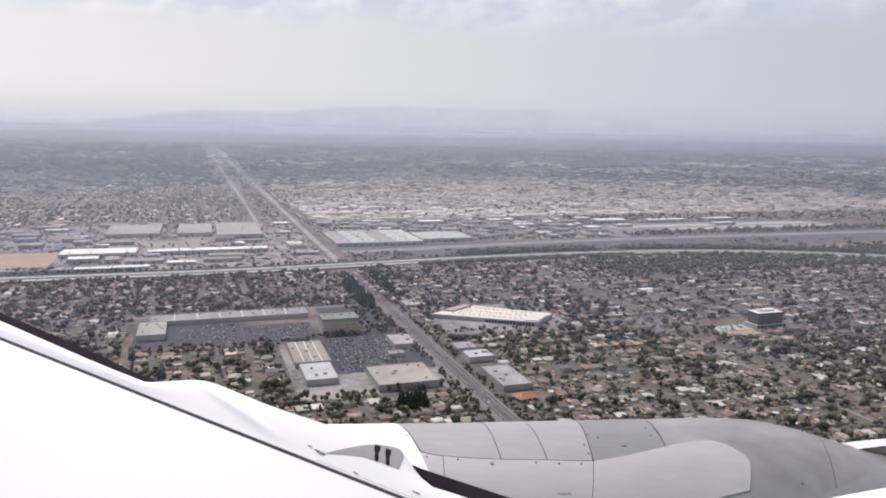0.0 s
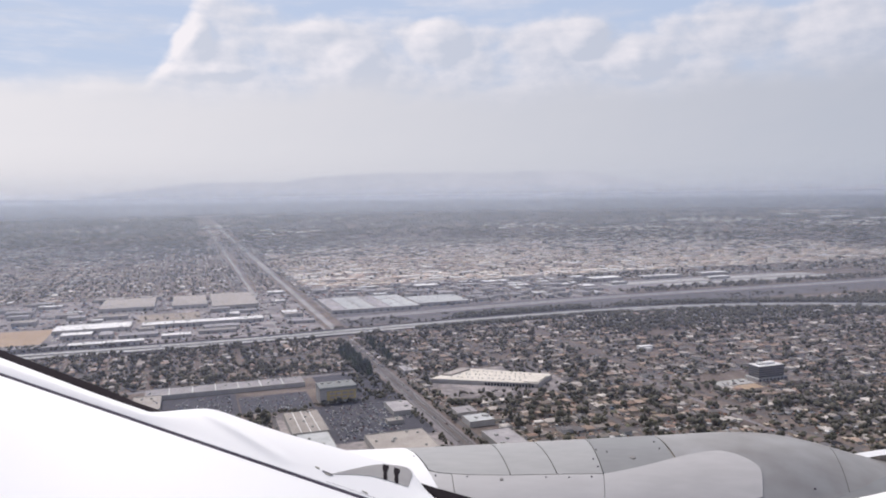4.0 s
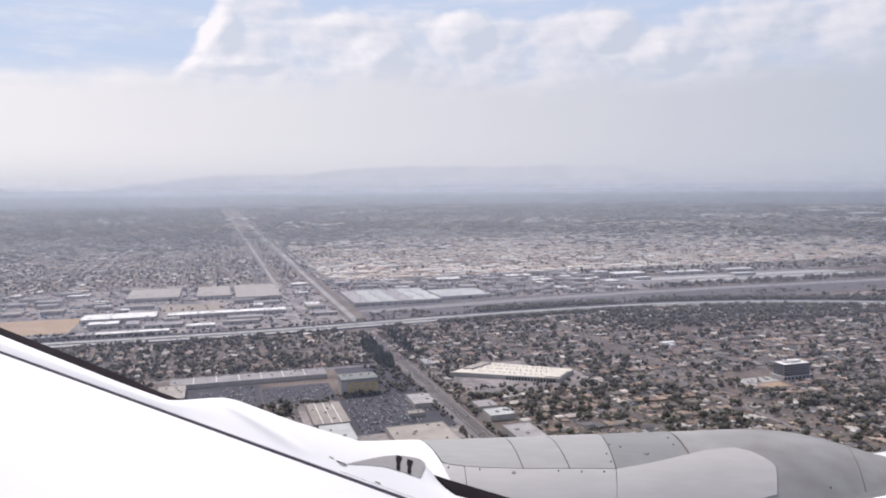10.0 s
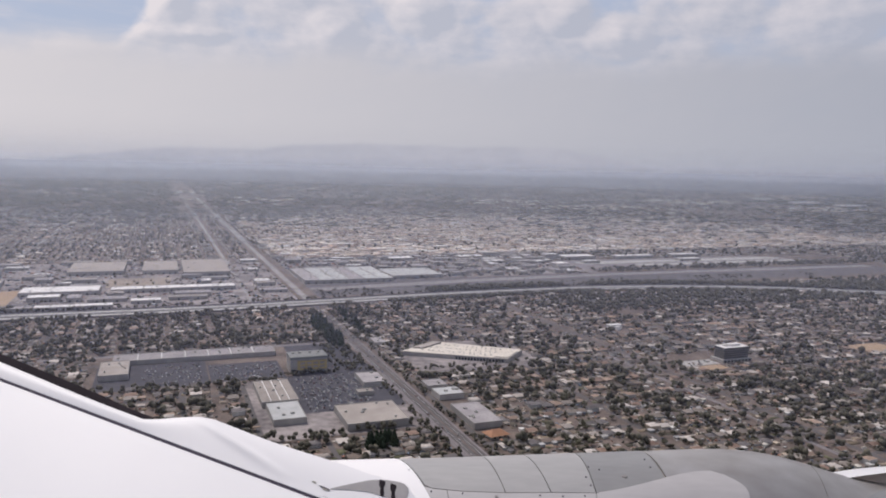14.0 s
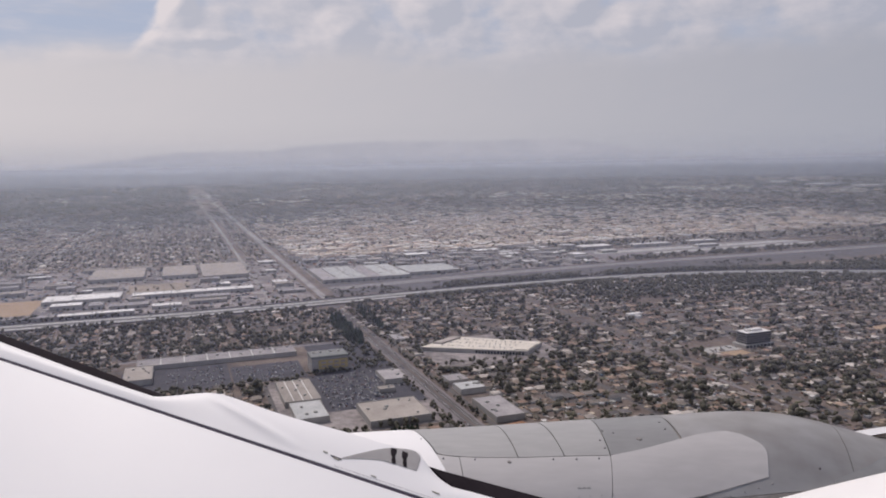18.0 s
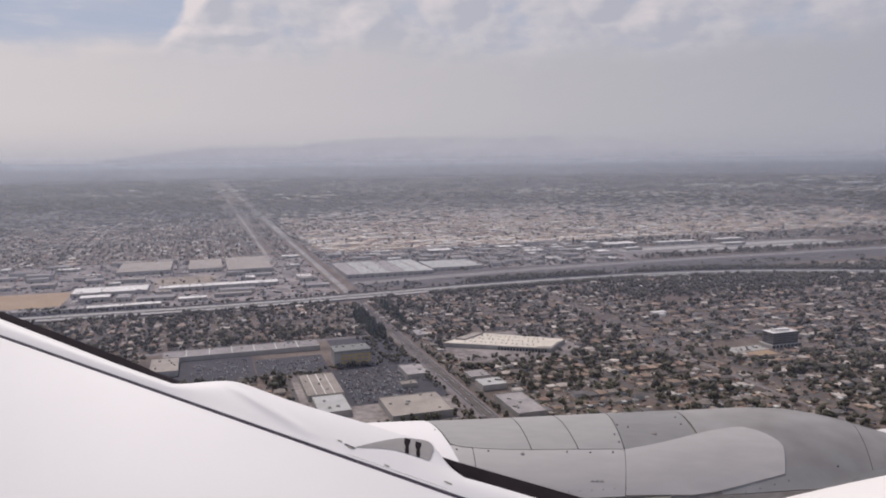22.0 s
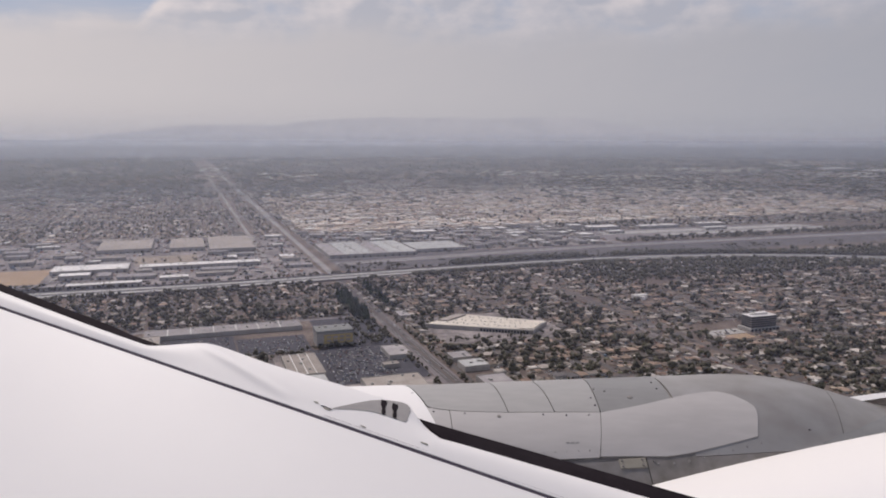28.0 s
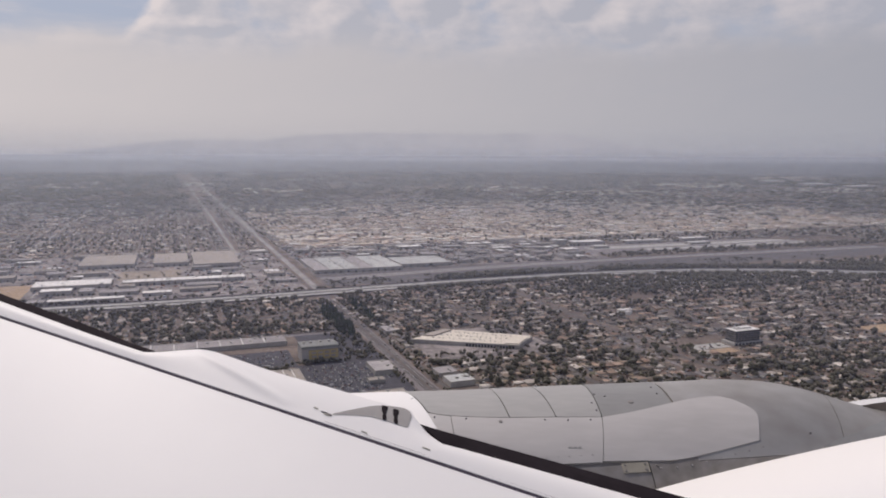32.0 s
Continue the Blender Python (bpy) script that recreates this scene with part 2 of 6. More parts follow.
M["clutter"] = material("yard_clutter", [(0.7, 0.7, 0.7), (1, 1, 1), (0.78, 0.76, 0.73), (0.10, 0.10, 0.11), (0.30, 0.26, 0.22), (0.55, 0.50, 0.44), (0.16, 0.15, 0.15), (0.42, 0.22, 0.15), (0.20, 0.26, 0.34), (0.06, 0.06, 0.06)], 0.4, 2, 0.8, vary="island", spread=0.25)
M["patch"] = material("lawn_and_paving", [(0.6, 0.6, 0.6), (1, 1, 1), (0.40, 0.33, 0.25), (0.27, 0.215, 0.15), (0.13, 0.13, 0.075), (0.46, 0.42, 0.38), (0.20, 0.16, 0.125), (0.11, 0.10, 0.075), (0.33, 0.25, 0.185)], 0.3, 2, 0.9, vary="island", spread=0.25)
M["asphalt"] = material("asphalt", [(0.046, 0.045, 0.056), (0.088, 0.085, 0.100)], 0.05, 0.7, 0.9)
M["worn_asphalt"] = material("worn_asphalt", [(0.085, 0.078, 0.082), (0.145, 0.133, 0.137)], 0.04, 0.5, 0.9)
M["street"] = material("pale_street", [(0.165, 0.15, 0.155), (0.26, 0.235, 0.24)], 0.04, 0.5, 0.9)
M["lane"] = material("grey_residential_street", [(0.088, 0.081, 0.080), (0.145, 0.133, 0.131)], 0.04, 0.5, 0.9)
M["concrete"] = material("pale_concrete", [(0.34, 0.33, 0.31), (0.46, 0.45, 0.42)], 0.03, 0.6, 0.85)
M["arterial"] = material("pale_worn_arterial", [(0.20, 0.19, 0.185), (0.38, 0.36, 0.34)], 0.02, 0.2, 0.9, contrast=(0.36, 0.64))
M["stripe"] = material("road_paint", [(0.6, 0.6, 0.57), (0.75, 0.75, 0.72)], 0.3, 2, 0.7)
M["dirt"] = material("bare_orange_earth", [(0.32, 0.22, 0.14), (0.44, 0.33, 0.23)], 0.02, 0.2, 0.95)
M["dry_earth"] = material("bare_tan_earth", [(0.25, 0.205, 0.165), (0.36, 0.305, 0.25)], 0.02, 0.2, 0.95)
M["clay"] = material("clay_roof_tiles", [(0.30, 0.15, 0.085), (0.42, 0.23, 0.14)], 0.2, 1.5, 0.85)
M["grass"] = material("lawn", [(0.06, 0.075, 0.03), (0.13, 0.14, 0.06)], 0.02, 0.3, 0.95)
M["roof"] = material("house_roof", [(0.70, 0.68, 0.67), (1, 0.97, 0.96), (0.28, 0.25, 0.22), (0.17, 0.16, 0.16), (0.44, 0.40, 0.36),
                     (0.29, 0.205, 0.16), (0.22, 0.18, 0.15), (0.62, 0.58, 0.53), (0.15, 0.135, 0.125), (0.37, 0.28, 0.22)], 0.4, 2.5, 0.85, vary="island", spread=0.22)
M["wall"] = material("stucco", [(0.7, 0.7, 0.7), (0.95, 0.95, 0.95), (0.62, 0.58, 0.50), (0.70, 0.68, 0.64), (0.55, 0.46, 0.36),
                     (0.50, 0.49, 0.48), (0.66, 0.56, 0.46)], 0.4, 2.5, 0.85, vary="island", spread=0.15)
M["roof_one"] = material("house_roof_tiles", [(0.70, 0.68, 0.67), (1, 0.97, 0.96), (0.28, 0.25, 0.22), (0.17, 0.16, 0.16), (0.44, 0.40, 0.36),
                         (0.29, 0.205, 0.16), (0.22, 0.18, 0.15), (0.62, 0.58, 0.53), (0.37, 0.28, 0.22)], 0.4, 2.5, 0.85, vary="object", spread=0.22)
M["wall_one"] = material("house_stucco", [(0.7, 0.7, 0.7), (0.95, 0.95, 0.95), (0.62, 0.58, 0.50), (0.70, 0.68, 0.64), (0.55, 0.46, 0.36),
                         (0.50, 0.49, 0.48)], 0.4, 2.5, 0.85, vary="object", spread=0.15)
M["white_roof"] = material("white_roof_membrane", [(0.66, 0.64, 0.615), (0.88, 0.86, 0.83)], 0.05, 0.5, 0.7, vary="object", spread=0.06)
M["flat_roof"] = material("weathered_flat_roof", [(0.22, 0.205, 0.21), (0.42, 0.39, 0.385)], 0.05, 0.5, 0.85, vary="object", spread=0.18)
M["tan_roof"] = material("tan_flat_roof", [(0.26, 0.23, 0.205), (0.42, 0.375, 0.335)], 0.05, 0.5, 0.85, vary="object", spread=0.12)
M["pale_roof"] = material("pale_green_grey_roof", [(0.36, 0.37, 0.36), (0.56, 0.56, 0.545)], 0.05, 0.5, 0.8, vary="object", spread=0.1)
M["cream_roof"] = material("cream_gravel_roof", [(0.60, 0.545, 0.46), (0.76, 0.70, 0.61)], 0.06, 0.6, 0.85)
M["bright_ring"] = material("polished_inlet_ring", [(0.78, 0.77, 0.76), (0.86, 0.85, 0.84)], 2, 12, 0.35, metal=0.2)
M["roof_warm"] = material("sunlit_tan_and_clay_roofs", [(0.6, 0.6, 0.6), (0.95, 0.95, 0.95), (0.62, 0.50, 0.40), (0.48, 0.32, 0.24), (0.76, 0.67, 0.56), (0.42, 0.31, 0.24), (0.68, 0.59, 0.50),
                          (0.55, 0.38, 0.29), (0.26, 0.22, 0.20), (0.82, 0.76, 0.68)], 0.4, 2.5, 0.85, vary="island", spread=0.2)
M["plaster"] = material("building_plaster", [(0.30, 0.28, 0.26), (0.44, 0.42, 0.39)], 0.1, 1.2, 0.85, vary="object", spread=0.12)
M["far_block"] = material("far_building", [(0.6, 0.6, 0.6), (0.95, 0.95, 0.95), (0.34, 0.32, 0.30), (0.56, 0.53, 0.49), (0.22, 0.21, 0.20), (0.46, 0.40, 0.34),
                          (0.27, 0.25, 0.23)], 0.03, 0.4, 0.85, vary="island", spread=0.25)
M["leaf"] = material("foliage", [(0.060, 0.058, 0.044), (0.135, 0.122, 0.088)], 0.15, 1.4, 0.9, vary="island", spread=0.4)
M["leaf_one"] = material("foliage_single", [(0.060, 0.060, 0.040), (0.135, 0.124, 0.082)], 0.5, 2.5, 0.9, vary="object", spread=0.4)
M["pine"] = material("dark_conifer", [(0.016, 0.026, 0.015), (0.04, 0.055, 0.028)], 0.4, 2, 0.9, vary="object", spread=0.3)
M["bark"] = material("bark", [(0.09, 0.07, 0.05), (0.16, 0.12, 0.09)], 1, 6, 0.9)
M["glass"] = material("dark_window_glass", [(0.02, 0.025, 0.03), (0.04, 0.045, 0.05)], 0.3, 2, 0.12)
M["teal"] = material("green_facade_band", [(0.165, 0.172, 0.165), (0.235, 0.24, 0.228)], 0.2, 2, 0.6)
M["sign"] = material("ochre_sign_panel", [(0.44, 0.33, 0.14), (0.55, 0.42, 0.19)], 0.2, 2, 0.6)
M["car"] = material("car_paint", [(0.8, 0.8, 0.8), (1, 1, 1), (0.75, 0.75, 0.76), (0.05, 0.05, 0.055), (0.45, 0.46, 0.48), (0.25, 0.26, 0.28), (0.20, 0.07, 0.06),
                    (0.06, 0.10, 0.22), (0.7, 0.68, 0.62)], 1, 4, 0.3, vary="object", spread=0.1, coat=0.5)
M["car_rows"] = material("mixed_car_paint", [(0.8, 0.8, 0.8), (1, 1, 1), (0.75, 0.75, 0.76), (0.06, 0.06, 0.065), (0.5, 0.51, 0.53), (0.22, 0.23, 0.25), (0.18, 0.08, 0.07), (0.7, 0.68, 0.62)], 1, 4, 0.3, vary="island", spread=0.1)
M["tyre"] = material("tyre_rubber", [(0.02, 0.02, 0.02), (0.04, 0.04, 0.04)], 3, 10, 0.9)


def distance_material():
    """Plain glowing backdrop of hills; the bright air before them is put into the emission."""
    m = bpy.data.materials.new("far_hills_painted_haze")
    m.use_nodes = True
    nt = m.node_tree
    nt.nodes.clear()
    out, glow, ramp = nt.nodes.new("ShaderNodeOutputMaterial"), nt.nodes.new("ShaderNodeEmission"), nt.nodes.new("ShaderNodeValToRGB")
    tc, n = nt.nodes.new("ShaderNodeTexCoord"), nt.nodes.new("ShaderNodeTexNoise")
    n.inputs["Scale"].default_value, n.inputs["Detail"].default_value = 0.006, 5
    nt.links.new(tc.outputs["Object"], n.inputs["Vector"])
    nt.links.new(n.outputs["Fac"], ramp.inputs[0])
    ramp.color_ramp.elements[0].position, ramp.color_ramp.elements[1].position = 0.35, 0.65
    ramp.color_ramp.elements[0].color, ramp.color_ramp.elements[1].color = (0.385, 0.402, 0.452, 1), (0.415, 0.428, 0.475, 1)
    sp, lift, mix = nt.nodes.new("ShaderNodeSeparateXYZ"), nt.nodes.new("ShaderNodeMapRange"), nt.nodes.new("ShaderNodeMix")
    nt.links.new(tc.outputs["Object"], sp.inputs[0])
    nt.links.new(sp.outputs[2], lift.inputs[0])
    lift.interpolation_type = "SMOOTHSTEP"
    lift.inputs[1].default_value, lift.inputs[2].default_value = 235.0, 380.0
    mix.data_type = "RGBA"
    mix.inputs[6].default_value = (0.25, 0.27, 0.32, 1)      # hill foot painted darker to meet the hazy land below
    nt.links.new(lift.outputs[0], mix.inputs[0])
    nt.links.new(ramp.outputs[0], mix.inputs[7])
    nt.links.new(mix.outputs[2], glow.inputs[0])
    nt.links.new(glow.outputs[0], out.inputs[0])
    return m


M["hill"] = distance_material()


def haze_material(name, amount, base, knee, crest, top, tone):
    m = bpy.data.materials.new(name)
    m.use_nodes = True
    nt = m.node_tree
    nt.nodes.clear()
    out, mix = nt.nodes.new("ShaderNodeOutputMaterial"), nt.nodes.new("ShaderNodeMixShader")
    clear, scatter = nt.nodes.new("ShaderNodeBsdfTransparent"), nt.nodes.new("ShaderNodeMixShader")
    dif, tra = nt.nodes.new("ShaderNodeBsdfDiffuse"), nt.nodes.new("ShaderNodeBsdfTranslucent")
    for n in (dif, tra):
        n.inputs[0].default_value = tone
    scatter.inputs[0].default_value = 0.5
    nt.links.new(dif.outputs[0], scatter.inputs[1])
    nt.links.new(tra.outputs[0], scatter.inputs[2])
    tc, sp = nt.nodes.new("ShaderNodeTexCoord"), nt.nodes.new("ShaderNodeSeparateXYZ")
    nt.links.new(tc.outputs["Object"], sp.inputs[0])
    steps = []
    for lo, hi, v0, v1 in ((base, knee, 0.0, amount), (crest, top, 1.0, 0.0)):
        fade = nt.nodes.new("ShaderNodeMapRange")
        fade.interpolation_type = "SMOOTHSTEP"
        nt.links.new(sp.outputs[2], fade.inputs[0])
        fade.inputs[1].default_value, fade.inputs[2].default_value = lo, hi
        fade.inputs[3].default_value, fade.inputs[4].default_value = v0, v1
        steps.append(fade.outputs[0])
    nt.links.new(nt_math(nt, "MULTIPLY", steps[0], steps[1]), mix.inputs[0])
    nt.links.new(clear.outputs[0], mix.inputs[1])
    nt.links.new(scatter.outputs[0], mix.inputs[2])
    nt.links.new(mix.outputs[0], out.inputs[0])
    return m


# tints standing for haze light; the near one bluer for the shaded foreground
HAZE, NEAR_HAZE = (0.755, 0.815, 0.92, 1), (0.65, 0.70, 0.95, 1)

# ---------------------------------------------------------------- mesh helpers


def at(a, b):
    """Plan of the street grid: a along the freeway, b away from the flight line, to world x, y."""
    return a * CT - b * ST, a * ST + b * CT


def link_mesh(name, me, mats, parent=None, label=""):
    for m in mats:
        me.materials.append(m)
    ob = new(name, me)
    if parent is not None:
        ob.parent = parent
    if label:
        ob["label"] = label
    return ob


def part(name, bm, mat, parent=None, label="", smooth=False):
    me = bpy.data.meshes.new(name)
    bm.to_mesh(me)
    bm.free()
    if smooth:
        me.polygons.foreach_set("use_smooth", [True] * len(me.polygons))
    return link_mesh(name, me, [mat], parent, label)


def tri_mesh(name, verts, tris, mat_index, mats, parent=None, label=""):
    me = bpy.data.meshes.new(name)
    n, k = len(verts), len(tris)
    me.vertices.add(n)
    me.vertices.foreach_set("co", np.asarray(verts, dtype=np.float32).ravel())
    me.loops.add(3 * k)
    me.loops.foreach_set("vertex_index", np.asarray(tris, dtype=np.int32).ravel())
    me.polygons.add(k)
    me.polygons.foreach_set("loop_start", np.arange(0, 3 * k, 3, dtype=np.int32))
    if mat_index is not None:
        me.polygons.foreach_set("material_index", np.asarray(mat_index, dtype=np.int32))
    me.update(calc_edges=True)
    return link_mesh(name, me, mats, parent, label)


def boxes_bm(boxes):
    """bmesh of boxes (x0, y0, z0, x1, y1, z1)."""
    bm = bmesh.new()
    for x0, y0, z0, x1, y1, z1 in boxes:
        v = [bm.verts.new(p) for p in ((x0, y0, z0), (x1, y0, z0), (x1, y1, z0), (x0, y1, z0), (x0, y0, z1), (x1, y0, z1), (x1, y1, z1), (x0, y1, z1))]
        for f in ((3, 2, 1, 0), (4, 5, 6, 7), (0, 1, 5, 4), (1, 2, 6, 5), (2, 3, 7, 6), (3, 0, 4, 7)):
            bm.faces.new([v[i] for i in f])
    return bm


def prism_bm(points, z0, z1):
    bm = bmesh.new()
    lo = [bm.verts.new((x, y, z0)) for x, y in points]
    hi = [bm.verts.new((x, y, z1)) for x, y in points]
    n = len(points)
    bm.faces.new(hi)
    bm.faces.new(lo[::-1])
    for i in range(n):
        bm.faces.new((lo[i], lo[(i + 1) % n], hi[(i + 1) % n], hi[i]))
    bmesh.ops.recalc_face_normals(bm, faces=bm.faces)
    return bm


def empty(name, m, label="", category="", group="", kind=""):
    ob = new(name)
    ob.matrix_basis = m
    return tagged(ob, label, category, group, kind)


def on_grid(a, b, z=0.0, turn=0.0):
    x, y = at(a, b)
    return Matrix.Translation((x, y, z)) @ Matrix.Rotation(TURN + radians(turn), 4, "Z")


# ---------------------------------------------------------------- ground and distance
FLAT, SPAN, RISE = 3000.0, 1850.0, 1.64      # beyond FLAT metres the land rises towards the far horizon


def shrink(r):
    s = np.maximum(0.0, (np.asarray(r, dtype=float) - FLAT) / SPAN)
    return np.exp(-RISE * s * s)


RR = np.linspace(0, 4850, 4000)
DD = RR / shrink(RR)


def lay(x, y):
    """World place and scale for a spot at its plain distance: x, y, z, k."""
    d = np.hypot(x, y)
    r = np.interp(d, DD, RR)
    k = shrink(r)
    q = np.where(d > 0, r / np.maximum(d, 1e-6), 1)
    return x * q, y * q, ALT * (1 - k), k


def make_ground():
    radii = list(np.linspace(0, 3000, 13)) + list(np.linspace(3060, 4850, 40))
    spokes = 144
    verts, faces = [(0, 0, 0)], []
    for r in radii[1:]:
        z = ALT * (1 - float(shrink(r)))
        verts += [(r * math.sin(i * math.tau / spokes), r * math.cos(i * math.tau / spokes), z) for i in range(spokes)]
    for i in range(spokes):
        faces.append((0, 1 + (i + 1) % spokes, 1 + i))
    for k in range(len(radii) - 2):
        for i in range(spokes):
            p, q = 1 + k * spokes + i, 1 + k * spokes + (i + 1) % spokes
            faces.append((p, q, q + spokes, p + spokes))
    me = bpy.data.meshes.new("ground")
    me.from_pydata(verts, [], faces)
    me.polygons.foreach_set("use_smooth", [True] * len(me.polygons))
    return tagged(link_mesh("ground", me, [M["ground"]]), "dry tan and grey city ground reaching the hazy horizon", "ground", kind="structure")


make_ground()


def make_hills():
    bm = bmesh.new()
    cols, rows = 160, 10
    grid = []
    for i in range(cols + 1):
        azi = -60 + 120 * i / cols
        rise = 0.0
        for c, w, h in ((-3.0, 12.5, 160), (6.5, 9.8, 158), (-15.0, 9.5, 108), (-40.0, 14.0, 22), (26.0, 12.0, 40), (52.0, 12.0, 30)):
            rise = max(rise, h * math.exp(-abs((azi - c) / w) ** 3.0))
        rise += 7 * noise.noise((azi * 0.35, 0, 0)) + 3.0 * noise.noise((azi * 1.3, 3, 0))
        col = []
        for j in range(rows + 1):
            f = j / rows
            r = 4858 + 60 * f
            z = 236 + (ALT - 236 + max(rise, 4)) * math.sin(f * math.pi / 2)
            col.append(bm.verts.new((r * math.sin(radians(azi)), r * math.cos(radians(azi)), z + 4 * f * noise.noise((azi * 2, f * 6, 1)))))
        grid.append(col)
    for i in range(cols):
        for j in range(rows):
            bm.faces.new((grid[i][j], grid[i + 1][j], grid[i + 1][j + 1], grid[i][j + 1]))
    return tagged(part("backdrop_hills", bm, M["hill"], smooth=True), "long low blue-grey hills, their haze painted in as glow", "hills", kind="structure")


make_hills()

# tinted see-through shells imitating haze, thin at their foot and denser upwards
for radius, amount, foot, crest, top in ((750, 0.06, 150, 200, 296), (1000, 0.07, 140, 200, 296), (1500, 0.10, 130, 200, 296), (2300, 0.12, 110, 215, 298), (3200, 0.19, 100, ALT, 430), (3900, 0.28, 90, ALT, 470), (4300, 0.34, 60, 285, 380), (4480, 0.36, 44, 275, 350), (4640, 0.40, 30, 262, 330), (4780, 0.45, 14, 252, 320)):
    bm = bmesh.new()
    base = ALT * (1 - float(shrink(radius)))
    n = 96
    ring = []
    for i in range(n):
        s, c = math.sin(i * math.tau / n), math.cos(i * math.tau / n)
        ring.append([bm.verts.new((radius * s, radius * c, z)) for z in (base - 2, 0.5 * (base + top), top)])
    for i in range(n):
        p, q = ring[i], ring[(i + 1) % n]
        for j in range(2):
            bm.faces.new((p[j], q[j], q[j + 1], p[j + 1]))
    tagged(part("haze_layer", bm, haze_material("haze", amount, base, base + foot, crest, top, HAZE if radius > 1200 else NEAR_HAZE), smooth=True), "thin tinted shell imitating pale blue-grey haze", "haze", kind="structure")

# ---------------------------------------------------------------- the aircraft: wing and engine
airliner = empty("airliner", Matrix.Translation((0, 0, ALT)), "white airliner wing with grey jet engine flying over the city", "airliner")
LO, LP, LQ = Vector((-0.613, 3.955, 0)), Vector((0.9445, -0.3284, 0)), Vector((0.2222, 0.6390, 0))


def wing_at(p, q, off=0.0):
    """p runs along the slat joint towards the root, q forwards from it."""
    v = LO + LP * p + LQ * q
    camber = -0.012 * q * q if q < 0 else 0.0
    return Vector((v.x, v.y, -3.206 - 0.0577 * v.x + 0.4257 * v.y + camber + off))


def strip(pq, thick):
    """Closed skin over rows of wing points with crisp rims; pq: list of rows, each a list of (p, q, off)."""
    bm = bmesh.new()
    R, C = len(pq), len(pq[0])

    def sheet(drop):
        return [[bm.verts.new(wing_at(p, q, o - drop)) for p, q, o in row] for row in pq]

    up, lo, su, sl = sheet(0), sheet(thick), sheet(0), sheet(thick)
    for i in range(R - 1):
        for j in range(C - 1):
            bm.faces.new((up[i][j], up[i][j + 1], up[i + 1][j + 1], up[i + 1][j]))
            bm.faces.new((lo[i][j], lo[i + 1][j], lo[i + 1][j + 1], lo[i][j + 1]))
    for i in range(R - 1):
        for j in (0, C - 1):
            bm.faces.new((su[i][j], su[i + 1][j], sl[i + 1][j], sl[i][j]))
    for j in range(C - 1):
        for i in (0, R - 1):
            bm.faces.new((su[i][j], su[i][j + 1], sl[i][j + 1], sl[i][j]))
    bmesh.ops.delete(bm, geom=[v for v in bm.verts if not v.link_faces], context="VERTS")
    return bm


def span(lo, hi, n):
    return [lo + (hi - lo) * i / (n - 1) for i in range(n)]


wing = part("wing", strip([[(p, q, 0) for q in span(-7.0, -0.019, 24)] for p in span(-9, 4.6, 28)], 0.22), M["paint"], airliner, "glossy white wing skin", True)
part("joint_strip", strip([[(p, q, -0.004) for q in (-0.0185, 0.0155)] for p in span(-9, 2.6, 24)], 0.02), M["groove"], wing, "dark sealed joint along the leading edge")


def lip_lead(p):
    """Forward edge of the slat beside the engine."""
    return 0.206 + 0.08 * max(0.0, p - 0.5)


def lead(p):
    """Forward edge of the slat along the joint; it bulges forward over the engine mount."""
    if p < -1.30:
        return 0.148 + 0.055 * max(0.0, -1.65 - p)
    if p > 0.585:
        return lip_lead(p)
    f = min(1.0, (p + 1.30) / 0.42)
    g = max(0.0, min(1.0, (0.415 - p) / 0.07))
    swell = 0.196 + 0.022 * max(0.0, p + 0.6) + 0.008 * math.cos(7.0 * (p + 0.92))
    t = max(0.0, min(1.0, (p - 0.1) / 0.26))
    full = 0.155 + 0.051 * t * t * (3 - 2 * t) + swell * math.sin(f * math.pi / 2) ** 1.2 * (g * g * (3 - 2 * g)) ** 0.6
    return full if p < 0.30 else max(full, lip_lead(p) + 0.129 * (0.585 - p) / 0.165)


def slat_rise(p, q):
    """Height of the rounded slat skin over the flat wing."""
    f = min(1.0, (q - 0.016) / (lead(p) - 0.016))
    swollen = max(0.0, min(1.0, (p + 1.30) / 0.3, (0.415 - p) / 0.25))
    fold = 0.012 * math.exp(-((q - 0.27 + 0.30 * (p + 0.95)) / 0.035) ** 2) * max(0.0, 1 - ((p + 0.65) / 0.38) ** 2)
    return 0.012 * math.sin(math.pi * f) - 0.012 * f ** 5 * min(1.0, abs(p - 0.40) / 0.15) + fold + 0.026 * f * f * swollen - 0.018 * f ** 3 * max(0.0, min(1.0, (p - 0.37) / 0.08, (0.60 - p) / 0.1))


def slat_rows(ps):
    rows = []
    for p in ps:
        e = lead(p)
        qs = [0.016 + (e - 0.016) * f for f in [i / 22 for i in range(20)] + [0.91, 0.955, 1.0]]
        rows.append([(p, q, slat_rise(p, q)) for q in qs])
    return rows


part("outer_slat", strip(slat_rows(span(-9, -1.3004, 34)), 0.03), M["paint"], wing, "white leading edge slat", True)
part("pylon_fairing", strip(slat_rows(span(-1.30, 0.585, 74)), 0.016), M["paint"], wing, "bulged white fairing above the engine mount", True)
part("inner_slat", strip(slat_rows(span(0.5853, 2.6, 20)), 0.03), M["paint"], wing, "white leading edge slat", True)
# the two black strips stand in for shade under and beside the slat
part("slat_seal", strip([[(p, lead(p) + 0.001 + o * min(1.0, 0.45 + (-1.30 - p) / 0.7), -0.012 - d) for o, d in ((0, 0), (0.045, 0.0), (0.092, 0.004))] for p in span(-9, -1.27, 44)], 0.05), M["near_black"], wing, "black strip painted as shade under the slat")
